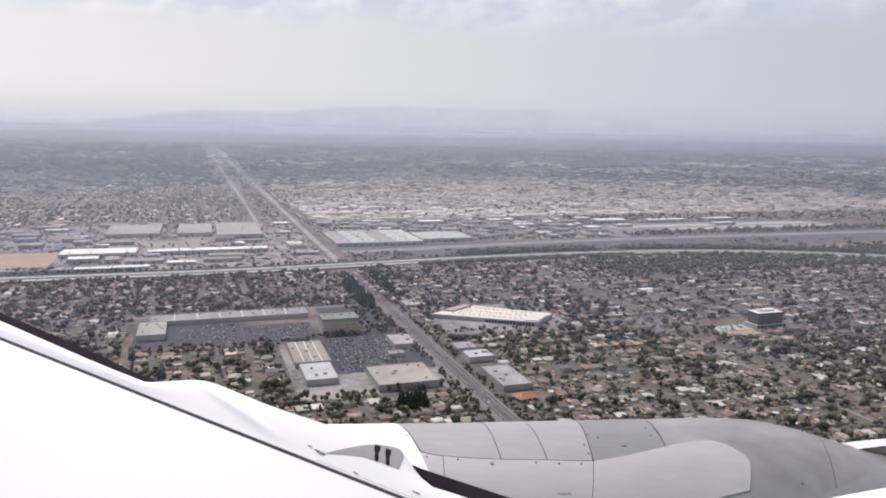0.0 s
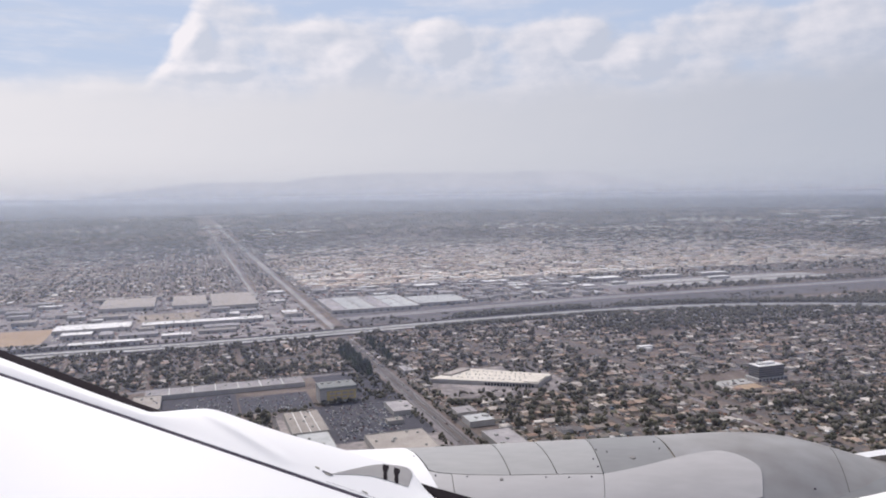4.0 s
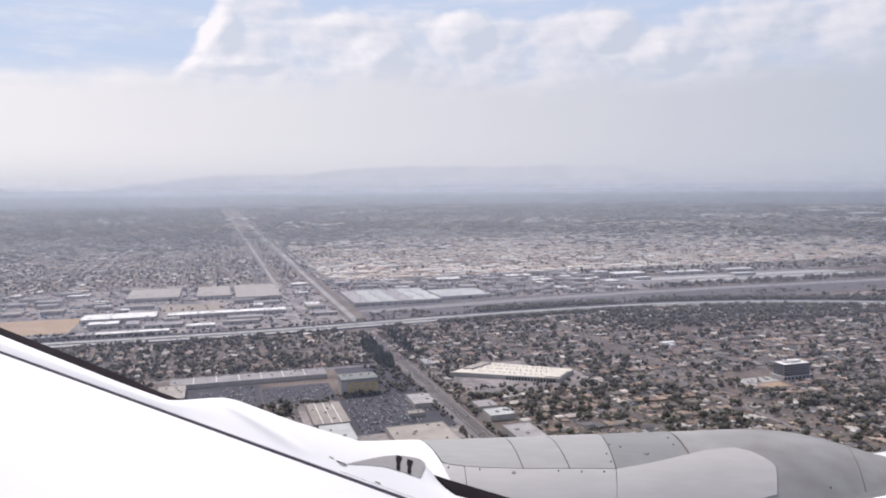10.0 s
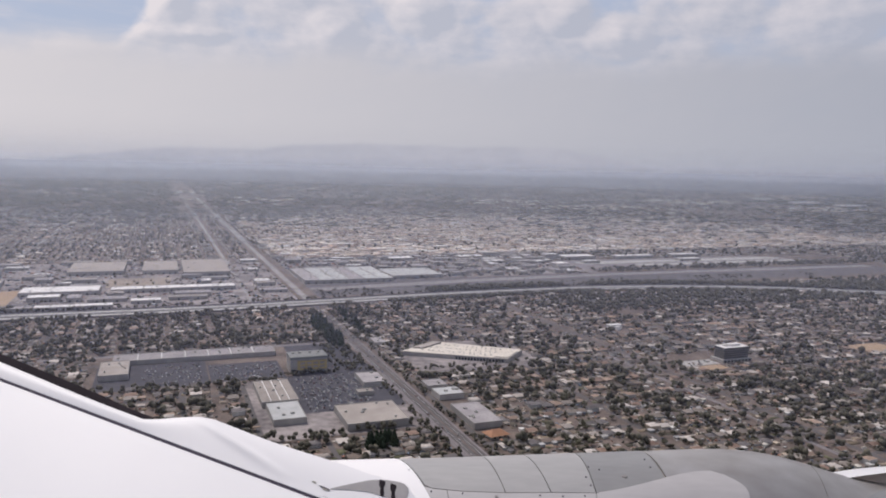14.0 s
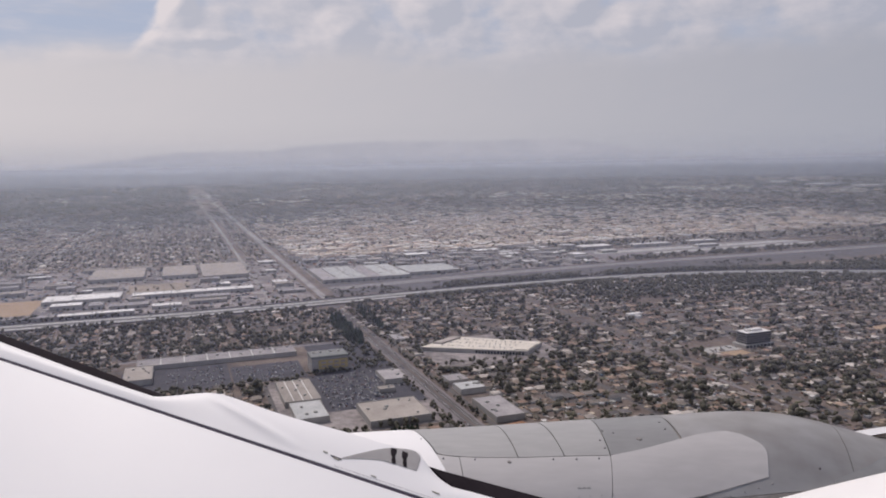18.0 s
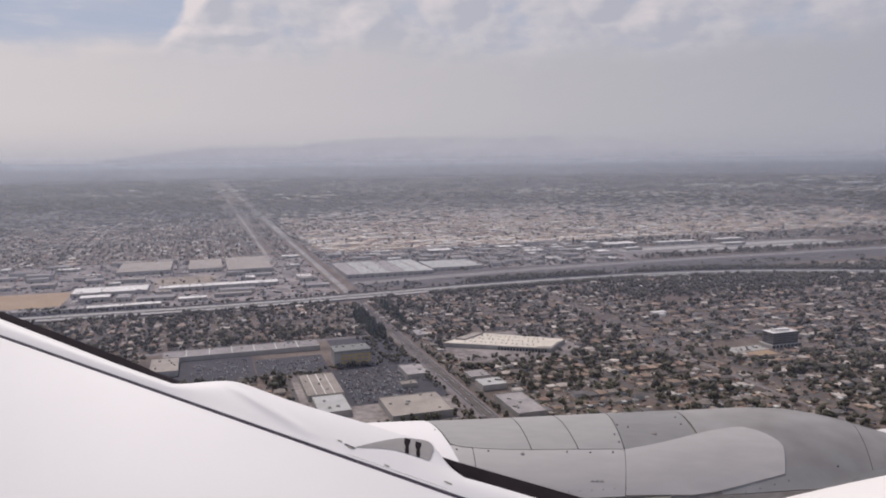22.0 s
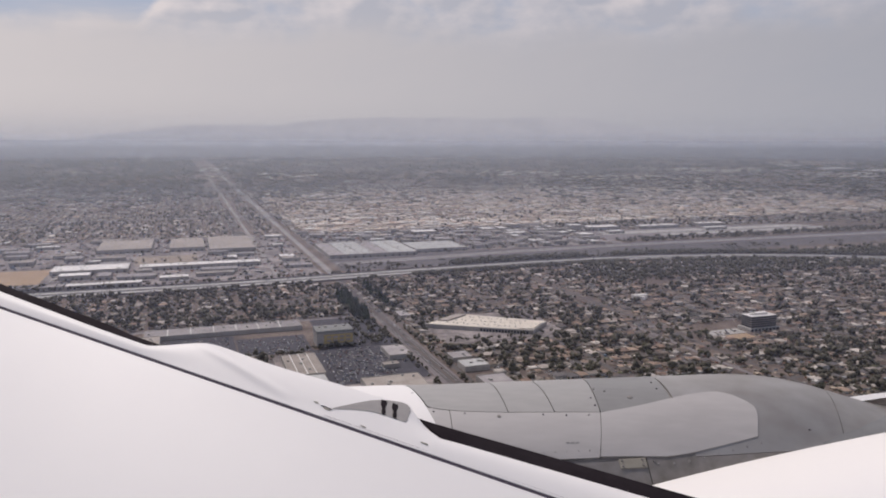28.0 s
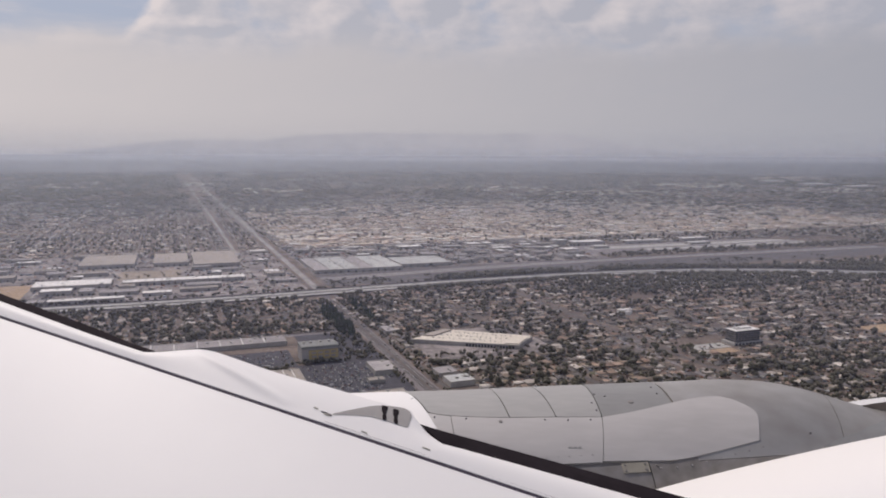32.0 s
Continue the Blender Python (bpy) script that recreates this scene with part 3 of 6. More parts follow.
part("lower_lip", strip([[(p + 0.17 * (1 - o / 0.134) * max(0.0, 1 - (p - 0.42) / 0.9), lip_lead(p + 0.17 * (1 - o / 0.134) * max(0.0, 1 - (p - 0.42) / 0.9)) + 0.001 + o, -0.014 - d) for o, d in ((0, 0), (0.066, 0.0), (0.134, 0.004))] for p in span(0.42, 2.6, 40)], 0.06), M["near_black"], wing, "black strip painted as shade in the gap beside the engine")
part("slat_line", strip([[(p, q, 0.0025) for q in (0.0302, 0.0322)] for p in span(-0.06, 2.6, 24)], 0.004), M["recess"], wing, "thin mauve line beside the joint")

# recess at the inner end of the fairing, scoop shade put in as grey, with two dark slots
bm = bmesh.new()
top, bottom = [], []
for i in range(19):
    f = 1 - (1 - i / 18) ** 1.4
    p = -0.045 + 0.425 * f
    top.append((p, float(np.interp(f, [0, 0.15, 0.31, 0.45, 0.62, 0.76, 0.88, 0.95, 0.985, 1], [0.100, 0.165, 0.235, 0.300, 0.365, 0.402, 0.404, 0.378, 0.335, 0.24]))))
    bottom.append((p, float(np.interp(f, [0, 0.28, 0.51, 0.76, 1], [0.098, 0.155, 0.192, 0.206, 0.208]))))
rows = []
for k in range(5):
    g = k / 4
    rows.append([bm.verts.new(wing_at(a[0], b[1] + (a[1] - b[1]) * g, slat_rise(a[0], b[1] + (a[1] - b[1]) * g) + 0.003)) for a, b in zip(top, bottom)])
for k in range(4):
    for i in range(18):
        bm.faces.new((rows[k][i], rows[k][i + 1], rows[k + 1][i + 1], rows[k + 1][i]))
part("recess", bm, M["recess"], wing, "grey patch painted as a shaded scooped recess", True)
for p0, q0, q1 in ((0.242, 0.200, 0.346), (0.308, 0.205, 0.352)):
    rows = []
    for k, (back, fore) in enumerate(((-0.004, 0.014), (-0.009, 0.016), (-0.007, 0.012), (-0.017, 0.012), (-0.018, 0.018), (-0.016, 0.017))):
        q = q0 + (q1 - q0) * k / 5
        lean = -0.032 * k / 5
        rows.append([(p, q, slat_rise(p, q) + 0.006) for p in (p0 + lean + back, p0 + lean + (back + fore) / 2, p0 + lean + fore)])
    part("slot", strip(rows, 0.003), M["near_black"], wing, "black slot in the recess")
for p0, p1, q0, q1, mat in ((-0.105, -0.035, 0.094, 0.103, "groove"), (-0.085, -0.045, 0.084, 0.092, "brass"), (-0.155, -0.125, 0.108, 0.116, "brass"), (0.155, 0.19, 0.044, 0.049, "brass"), (0.50, 0.545, 0.073, 0.079, "brass")):
    rows = [[(p, q + 0.10 * (p0 - p), slat_rise(p, q) + 0.005) for q in (q0 + (q1 - q0) * e, q1 - (q1 - q0) * e)] for p, e in ((p0, 0.35), (p0 + 0.25 * (p1 - p0), 0.0), (p0 + 0.8 * (p1 - p0), 0.0), (p1, 0.4))]
    part("fitting", strip(rows, 0.004), M[mat], wing, "small worn fitting on the slat")

# root fillet of the wing
FB = (3.9348, 0.1978, -0.0446, -1.6078, 0.1222)      # plan curve and height of its edge
bm = bmesh.new()
edge = [(x, FB[0] + FB[1] * (x - 2) + FB[2] * (x - 2) ** 2, FB[3] + FB[4] * (x - 2)) for x in span(1.02, 4.9, 16)]
rows = []
for k in range(10):
    f = k / 9
    rows.append([bm.verts.new((x + 0.05 * f, y + (-0.8 - y) * f, z - 1.75 * f - 0.02 * (1 - f) ** 8)) for x, y, z in edge])
for k in range(9):
    for i in range(len(edge) - 1):
        bm.faces.new((rows[k][i], rows[k + 1][i], rows[k + 1][i + 1], rows[k][i + 1]))
low = [bm.verts.new(v.co - Vector((0, 0.02, 0.10))) for v in rows[0]]
for i in range(len(edge) - 1):
    bm.faces.new((low[i], rows[0][i], rows[0][i + 1], low[i + 1]))
side = [bm.verts.new(rows[k][0].co - Vector((0, 0, 0.30))) for k in range(10)]
for k in range(9):
    bm.faces.new((side[k], side[k + 1], rows[k + 1][0], rows[k][0]))
part("root_fillet", bm, M["paint"], wing, "white curved fillet at the wing root", True)

# ---- engine nacelle, round about its own axis
NC = Vector((1.0, 4.5478, -2.4288))
NA = Vector((0.9959, 0.08392, 0.03379))
N1, N2 = Vector((0.08397, -0.99647, 0)), Vector((-0.03367, -0.00284, 0.99943))
SEAT, NEAR = Vector((0.0, 0.06, 0.1)), 0.98
PROFILE = [(-2.6, 0.999), (-1.3, 0.965), (-0.8, 0.949), (-0.3, 0.941), (0.4, 0.926), (1.05, 0.916), (1.4, 0.856), (1.85, 0.683), (2.4, 0.57), (2.75, 0.457), (3.2, 0.345)]


def girth(s):
    xs, ys = [a for a, _ in PROFILE], [b for _, b in PROFILE]
    return float(sum(np.interp(s + d, xs, ys) for d in (-0.2, -0.1, 0, 0.1, 0.2)) / 5)


def nac(s, phi, off=0.0):
    r = girth(s) + off
    full = NC + NA * s + N1 * (r * math.cos(radians(phi))) + N2 * (r * math.sin(radians(phi)))
    return SEAT + (full - SEAT) * NEAR


def shell(s_of, phi_of, n, m, off=0.012, skirt=0.02, ramp=0.0):
    """Panel over u, v in 0..1 with a turned-down rim."""
    bm = bmesh.new()
    grid = [[bm.verts.new(nac(s_of(i / n, j / m), phi_of(i / n, j / m), off + ramp * min(1.0, 6.0 * i / n))) for j in range(m + 1)] for i in range(n + 1)]
    for i in range(n):
        for j in range(m):
            bm.faces.new((grid[i][j], grid[i][j + 1], grid[i + 1][j + 1], grid[i + 1][j]))
    rim = [(i, 0) for i in range(n)] + [(n, j) for j in range(m)] + [(i, m) for i in range(n, 0, -1)] + [(0, j) for j in range(m, 0, -1)]
    high = [bm.verts.new(grid[i][j].co) for i, j in rim]
    low = [bm.verts.new(nac(s_of(i / n, j / m), phi_of(i / n, j / m), off - skirt)) for i, j in rim]
    for k in range(len(rim)):
        bm.faces.new((high[k], high[(k + 1) % len(rim)], low[(k + 1) % len(rim)], low[k]))
    return bm


def panel(name, s0, s1, f0, f1, mat, parent, label="", off=0.012, gap=0.003, slant=(0.0, 0.0)):
    g = math.degrees(gap)
    return part(name, shell(lambda u, v: s0 + gap + (s1 - s0 - 2 * gap) * u + (slant[0] + (slant[1] - slant[0]) * u) * (f0 - 69.0 + (f1 - f0) * v), lambda u, v: f0 + g + (f1 - f0 - 2 * g) * v, max(6, int(abs(s1 - s0) * 24)), max(4, int(abs(f1 - f0) / 4)), off), mat, parent, label, True)


nacelle = part("nacelle", shell(lambda u, v: -2.6 + 5.7 * u, lambda u, v: -80 + 260 * v, 60, 52, -0.006), M["brown_grey"], airliner, "dark inner body of the engine nacelle", True)


def seam(s):
    """Line between the upper panels and the side panel."""
    return float(np.interp(s, [-1.12, -1.085, -1.05, -0.96, -0.86, -0.73, -0.615, -0.34, -0.074], [81.0, 79.0, 77.5, 76.2, 75.0, 74.1, 73.4, 72.3, 71.1]))


def upper(s0, s1, lean0, lean1, mat, label, foot=seam, side=150.0):
    """Curved panel from its foot line over the top; its two ends lean with the height."""
    def along(u, v):
        return s0 + 0.003 + (s1 - s0 - 0.006) * u + (lean0 + (lean1 - lean0) * u) * min(v * 75.0, 45.0)

    return part("upper_panel", shell(along, lambda u, v: foot(s0 + (s1 - s0) * u) + 0.15 + (side - foot(s0 + (s1 - s0) * u)) * v, 14, 28, 0.012), M[mat], nacelle, label, True)


def blister_foot(s):
    """Line between the darker upper panel and the blister below it."""
    return float(np.interp(s, [-0.074, 0.053, 0.18, 0.313, 0.389, 0.42], [71.1, 72.0, 73.7, 75.9, 77.4, 78.0]))


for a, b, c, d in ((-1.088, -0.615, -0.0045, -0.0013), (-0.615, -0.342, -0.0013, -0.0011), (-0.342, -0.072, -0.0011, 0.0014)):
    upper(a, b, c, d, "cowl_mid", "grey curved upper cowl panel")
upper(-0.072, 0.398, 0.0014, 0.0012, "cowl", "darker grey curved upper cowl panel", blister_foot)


def side_s(u, v):
    """Front rim of the side panel bows back towards its foot."""
    return -0.955 + u * (0.955 + float(np.interp(v, [0, 0.5, 1], [-0.160, -0.112, -0.074])))


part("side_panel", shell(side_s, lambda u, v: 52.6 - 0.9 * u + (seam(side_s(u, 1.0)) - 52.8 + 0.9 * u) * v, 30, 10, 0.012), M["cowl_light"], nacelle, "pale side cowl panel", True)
panel("pylon_skin", -2.4, -1.046, 66.0, 150, M["paint"], nacelle, "white skin where the engine joins the wing", off=0.014, slant=(0.0, -0.0046))
# lower skin takes pale grey paint to stand for its shaded side
part("pylon_skin", shell(lambda u, v: -2.4 + 1.441 * u, lambda u, v: 38.0 + (min(79.0, seam(-2.4 + 1.441 * u)) - 38.3) * v, 40, 14, 0.011), M["cowl_light"], nacelle, "white skin below the engine mount, greyed for shade", True)



def blister_top(s):
    xs = [-0.16, -0.074, 0.053, 0.18, 0.313, 0.389, 0.478, 0.586, 0.68, 0.76, 0.82, 0.87]
    ys = [70.6, 71.1, 72.0, 73.7, 75.9, 77.3, 78.8, 80.3, 80.8, 80.0, 77.6, 74.0]
    return float(sum(np.interp(s + d, xs, ys) for d in (-0.04, -0.02, 0, 0.02, 0.04)) / 5)


def blister_bottom(s):
    return float(np.interp(s, [-0.16, 0.04, 0.22, 0.35, 0.525, 0.78, 0.86], [52.1, 51.4, 50.7, 51.3, 53.2, 56.2, 57.5]))


def blister_s(u, v):
    lo = float(np.interp(v, [0, 0.5, 1], [-0.157, -0.112, -0.072])) + 0.003
    hi = 0.785 + float(np.interp(v, [0, 0.2, 0.4, 0.6, 0.74, 0.84, 0.92, 0.97, 1], [0, 0.034, 0.062, 0.078, 0.074, 0.052, 0.012, -0.03, -0.075]))
    return lo + (hi - lo) * u


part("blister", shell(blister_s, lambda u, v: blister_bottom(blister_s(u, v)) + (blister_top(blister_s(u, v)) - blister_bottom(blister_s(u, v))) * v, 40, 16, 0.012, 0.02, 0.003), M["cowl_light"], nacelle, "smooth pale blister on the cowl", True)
panel("forward_cowl", 0.402, 1.40, 50.0, 150.0, M["metal"], nacelle, "dull metal forward cowl", off=0.010, gap=0.002, slant=(0.0009, 0.0056))
panel("forward_cowl", 1.40, 2.75, 26.0, 150.0, M["metal"], nacelle, "dull metal forward cowl", off=0.010, gap=0.002, slant=(0.0056, 0.0))
panel("lower_cowl", 0.402, 1.40, 26.0, 50.0, M["brown_grey"], nacelle, "darker brown-grey lower cowl", off=0.010, gap=0.0015, slant=(0.0009, 0.0056))
panel("lower_cowl", 0.10, 0.402, 26.0, 52.0, M["brown_grey"], nacelle, "darker brown-grey lower cowl", off=0.009)
part("inlet_strip", shell(lambda u, v: 1.16 + 0.86 * u, lambda u, v: 34.0 + (float(np.interp(1.16 + 0.86 * u, [1.16, 1.29, 1.47, 1.70, 1.89, 2.02], [53.0, 56.5, 61.0, 70.5, 81.0, 88.0])) - 34.0) * v, 24, 14, 0.0135, 0.01), M["cowl"], nacelle, "paler grey lip round the inlet", True)
# far side of the inlet lip, bright inside
bm = bmesh.new()
rim = []
for i in range(15):
    u = i / 14
    row = []
    for j in range(17):
        phi = radians(96 + 64 * j / 16)
        r = 0.712 + 0.022 * math.sin(math.pi * u)
        full = NC + NA * (1.80 + 0.85 * u) + N1 * (r * math.cos(phi)) + N2 * (r * math.sin(phi))
        row.append(bm.verts.new(SEAT + (full - SEAT) * NEAR))
    rim.append(row)
for i in range(14):
    for j in range(16):
        bm.faces.new((rim[i][j], rim[i][j + 1], rim[i + 1][j + 1], rim[i + 1][j]))
part("inlet_ring", bm, M["bright_ring"], nacelle, "bright polished ring of the inlet", True)
panel("lower_panel", -0.96, 0.10, 10.0, 50.5, M["brown_grey"], nacelle, "dark brown-grey lower cowl panel", off=0.006)
panel("latch_plate", -0.058, 0.098, 47.2, 51.0, M["brass"], nacelle, "small tan latch plate", off=0.012)


def stud(s, phi, r, mat, off, label):
    bm = bmesh.new()
    c = nac(s, phi, off)
    axis = (c - nac(s, phi, off - 0.1)).normalized()
    m = Matrix.Translation(c) @ axis.to_track_quat("Z", "Y").to_matrix().to_4x4()
    bmesh.ops.create_cone(bm, cap_ends=True, segments=10, radius1=r * NEAR, radius2=r * 0.7, depth=0.006, matrix=m)
    part("fastener", bm, mat, nacelle, label)


stud(0.150, 79.3, 0.020, M["brown_grey"], 0.014, "dark oval cap on the cowl")
stud(-0.674, 71.4, 0.013, M["brown_grey"], 0.014, "round dark cap on the side panel")
for s, phi in ((-1.052, 75.5), (-1.165, 90.0), (-0.87, 73.8), (-0.414, 71.1), (-0.28, 70.2), (-0.148, 69.8), (0.018, 84.7), (0.36, 92.0), (0.352, 85.0), (-0.039, 87.0), (-0.085, 75.0), (-0.09, 80.0), (1.12, 58.5)):
    stud(s, phi, 0.0055, M["groove"], 0.014, "small fastener")

for s, phi in ((-0.318, 57.9), (-0.291, 57.8), (-0.264, 57.7)):
    part("marking", shell(lambda u, v: s - 0.010 + 0.020 * u, lambda u, v: phi - 0.25 + 0.5 * v, 2, 2, 0.0145, 0.002), M["cowl"], nacelle, "small grey plain bar marking")
for i in range(13):
    stud(-0.92 + 0.065 * i, 54.6, 0.0035, M["recess"], 0.013, "small fastener")
for i in range(8):
    stud(0.16 + 0.09 * i, blister_bottom(0.16 + 0.09 * i) - 2.6, 0.006, M["recess"], 0.011, "small fastener")
for s, phi in ((-0.04, 50.2), (-0.04, 48.2), (0.075, 50.2), (0.075, 48.2), (0.14, 49.5)):
    stud(s, phi, 0.008, M["brown_grey"], 0.014, "dark bolt of the latch plate")

# ---------------------------------------------------------------- roads
def slab(name, a0, a1, b0, b1, mat, z=0.06, label="", category="road", parent=None):
    pts = [at(a0, b0), at(a1, b0), at(a1, b1), at(a0, b1)]
    ob = part(name, prism_bm(pts, 0.0, z), mat, parent)
    return tagged(ob, label, category, kind="structure") if parent is None else ob


rng = np.random.default_rng(7)
BLVD0, BLVD1 = 302.0, 318.0
road = slab("road_boulevard", BLVD0, BLVD1, 560, 1640, M["worn_asphalt"], 0.10, "wide grey asphalt boulevard with a planted median")
for a, w, z, mat, name in ((BLVD0 - 1.8, 1.4, 0.26, "street", "kerb_walk"), (BLVD1 + 1.8, 1.4, 0.26, "street", "kerb_walk"), (305.3, 2.9, 0.11, "lane", "carriageway"), (314.7, 2.9, 0.11, "lane", "carriageway"),
                           (305.3, 0.1, 0.118, "stripe", "lane_line"), (314.7, 0.1, 0.118, "stripe", "lane_line"), (310.0, 0.9, 0.24, "ground", "median")):
    slab(name, a - w, a + w, 560, 1530, M[mat], z, parent=road)
slab("road_frontage", 294.5, 298.5, 640, 1000, M["street"], 0.17, "narrow pale frontage lane beside the boulevard")
slab("road_boulevard_far", BLVD0, BLVD1, 1640, 2990, M["arterial"], 0.10, "pale straight boulevard running to the horizon")
slab("road_avenue", 184, 195, 1640, 2990, M["arterial"], 0.10, "pale straight avenue running to the horizon")
slab("road_side_street", 685.5, 692.5, 560, 1010, M["street"], 0.10, "pale straight residential street")
slab("road_cross_street", 331, 1400, 1000, 1010, M["street"], 0.09, "pale cross street through the houses")
slab("road_mall_street", -600, 297, 1226, 1238, M["street"], 0.09, "pale street behind the shopping centre")


def ribbon(points, w0, w1, z0, z1):
    """Solid band along plan points, between the side offsets w0 and w1."""
    bm = bmesh.new()
    rows = []
    for i, (a, b) in enumerate(points):
        p, q = points[max(0, i - 1)], points[min(len(points) - 1, i + 1)]
        d = Vector((q[0] - p[0], q[1] - p[1])).normalized()
        n = Vector((-d.y, d.x))
        rows.append([bm.verts.new((*at(a + n.x * w, b + n.y * w), z)) for w, z in ((w0, z0), (w1, z0), (w1, z1), (w0, z1))])
    for r, s in zip(rows, rows[1:]):
        for i in range(4):
            bm.faces.new((r[i], r[(i + 1) % 4], s[(i + 1) % 4], s[i]))
    bm.faces.new(rows[0])
    bm.faces.new(rows[-1][::-1])
    bmesh.ops.recalc_face_normals(bm, faces=bm.faces)
    return bm


BEND_A = [-1800, -900, -333, 7, 200, 400, 650, 900, 1050, 1208, 1360, 1504, 1620, 1725, 1900]
BEND_B = [1612, 1606, 1600, 1592, 1600, 1622, 1638, 1645, 1640, 1622, 1586, 1537, 1483, 1421, 1310]


def freeway_b(a):
    """Middle line of the freeway: nearly straight, then bending towards the flight line."""
    return sum(np.interp(a + d, BEND_A, BEND_B) for d in (-120, -60, 0, 60, 120)) / 5


def rail_b(a):
    return 1806.0 + 60.0 * math.tanh((a - 500.0) / 500.0) - 0.02 * max(0.0, a - 1200.0)


FWY = [(a, freeway_b(a)) for a in np.linspace(-1800, 1900, 75)]
fwy = tagged(part("road_freeway", ribbon(FWY, -34, 34, 0, 1.5), M["worn_asphalt"]), "pale concrete freeway on a low bank", "freeway", kind="structure")
for w, width, z, mat, name in ((-36, 0.4, 3.6, "street", "sound_wall"), (36, 0.4, 3.2, "street", "sound_wall"), (0, 0.5, 2.6, "concrete", "median_barrier"), (-17, 8.5, 1.56, "concrete", "carriageway"), 
                               (17, 8.5, 1.56, "concrete", "carriageway"), (-9.5, 0.3, 1.6, "stripe", "edge_line"), (9.5, 0.3, 1.6, "stripe", "edge_line"), (-31, 3.5, 1.6, "asphalt", "shoulder"), (31, 3.5, 1.6, "asphalt", "shoulder")):
    part(name, ribbon(FWY, w - width, w + width, 0, z), M[mat], fwy)
rail = tagged(part("road_rail_corridor", ribbon([(a, rail_b(a)) for a in np.linspace(345, 2300, 40)], -26, 26, 0, 0.5), M["street"]), "grey gravel rail corridor beside the freeway", "railway", kind="structure")
for w in (-16, -8, 6, 15):
    part("track", ribbon([(a, rail_b(a)) for a in np.linspace(345, 2300, 40)], w - 1.3, w + 1.3, 0.4, 0.8), M["concrete"], rail)
strip_ob = tagged(part("runway", prism_bm([at(1480, 2020), at(2300, 2020), at(2300, 2060), at(1480, 2060)], 0, 0.2), M["concrete"]), "pale runway of a small airfield", "runway", kind="structure")
part("apron", prism_bm([at(1300, 2090), at(2250, 2090), at(2250, 2150), at(1300, 2150)], 0, 0.15), M["concrete"], strip_ob)
slab("airfield_ground", 1230, 2400, 1980, 2190, M["street"], 0.08, "flat grey airfield ground", "ground")
slab("rail_side", 340, 2300, 1690, 1900, M["worn_asphalt"], 0.045, "grey gravel strip beside the tracks", "yard")
slab("cleared_lot", -520, -304, 1735, 1930, M["dirt"], 0.15, "bare orange earth of a cleared building lot", "earth")
slab("cleared_lot", -128, 22, 1930, 2075, M["dry_earth"], 0.14, "bare pale tan earth between warehouses", "earth")
slab("golf_course", -1500, -520, 1690, 2150, M["grass"], 0.12, "green golf course lawn with trees", "lawn")
slab("school_field", 940, 1010, 1330, 1400, M["ground"], 0.12, "dry brown school field among houses", "field")
slab("car_park", -90, 60, 1036, 1165, M["asphalt"], 0.14, "dark asphalt car park of the shopping centre", "car park")
slab("car_park", 62, 165, 1042, 1140, M["asphalt"], 0.14, "dark asphalt car park of the shopping centre", "car park")
slab("car_park", 104, 293, 792, 1035, M["yard"], 0.10, "worn grey paving round the shops", "car park")
slab("car_park", 160, 292, 876, 1045, M["asphalt"], 0.16, "dark asphalt car park full of cars", "car park")
slab("yard", -1200, 290, 1650, 2420, M["yard"], 0.05, "grey paved industrial yards", "yard")
slab("yard", 340, 1250, 1905, 2420, M["yard"], 0.05, "grey paved industrial yards", "yard")
slab("car_park", 188, 294, 1046, 1228, M["asphalt"], 0.13, "dark asphalt behind the tall store", "car park")
slab("forecourt", 770, 838, 922, 950, M["concrete"], 0.12, "pale forecourt beside the office block", "car park")
slab("hall_yard", 350, 568, 1013, 1180, M["yard"], 0.09, "worn paving round the long pale building", "car park")
slab("bare_lot", 790, 832, 895, 918, M["dirt"], 0.10, "bare sandy lot beside the office block", "earth")
slab("vacant_field", 1150, 1230, 900, 960, M["dirt"], 0.10, "bare sandy vacant field", "earth")

RESERVED = [(BLVD0 - 6, BLVD1 + 6, 0, 5000), (-95, 297, 1030, 1240), (104, 297, 785, 1040), (355, 565, 1012, 1180), (765, 915, 905, 985), (-1250, 292, 1535, 2425), (332, 1260, 1600, 2425), (1225, 2420, 1640, 2200),
            (685, 693, 0, 1015), (178, 202, 1640, 5000), (788, 834, 893, 922), (1148, 1232, 898, 962), (938, 1012, 1328, 1402), (332, 372, 740, 960), (-1550, -515, 1690, 2160), (336, 368, 720, 752), (804, 840, 1178, 1210)]


def free(a, b, pad=0.0):
    ok = np.ones(len(a), dtype=bool)
    for a0, a1, b0, b1 in RESERVED:
        ok &= ~((a > a0 - pad) & (a < a1 + pad) & (b > b0 - pad) & (b < b1 + pad))
    mid = freeway_b(np.asarray(a))
    ok &= np.abs(b - mid) > 52
    x, y = a * CT - b * ST, a * ST + b * CT
    ok &= (np.abs(np.degrees(np.arctan2(x, y))) < 44) & (np.hypot(x, y) > 520)
    return ok


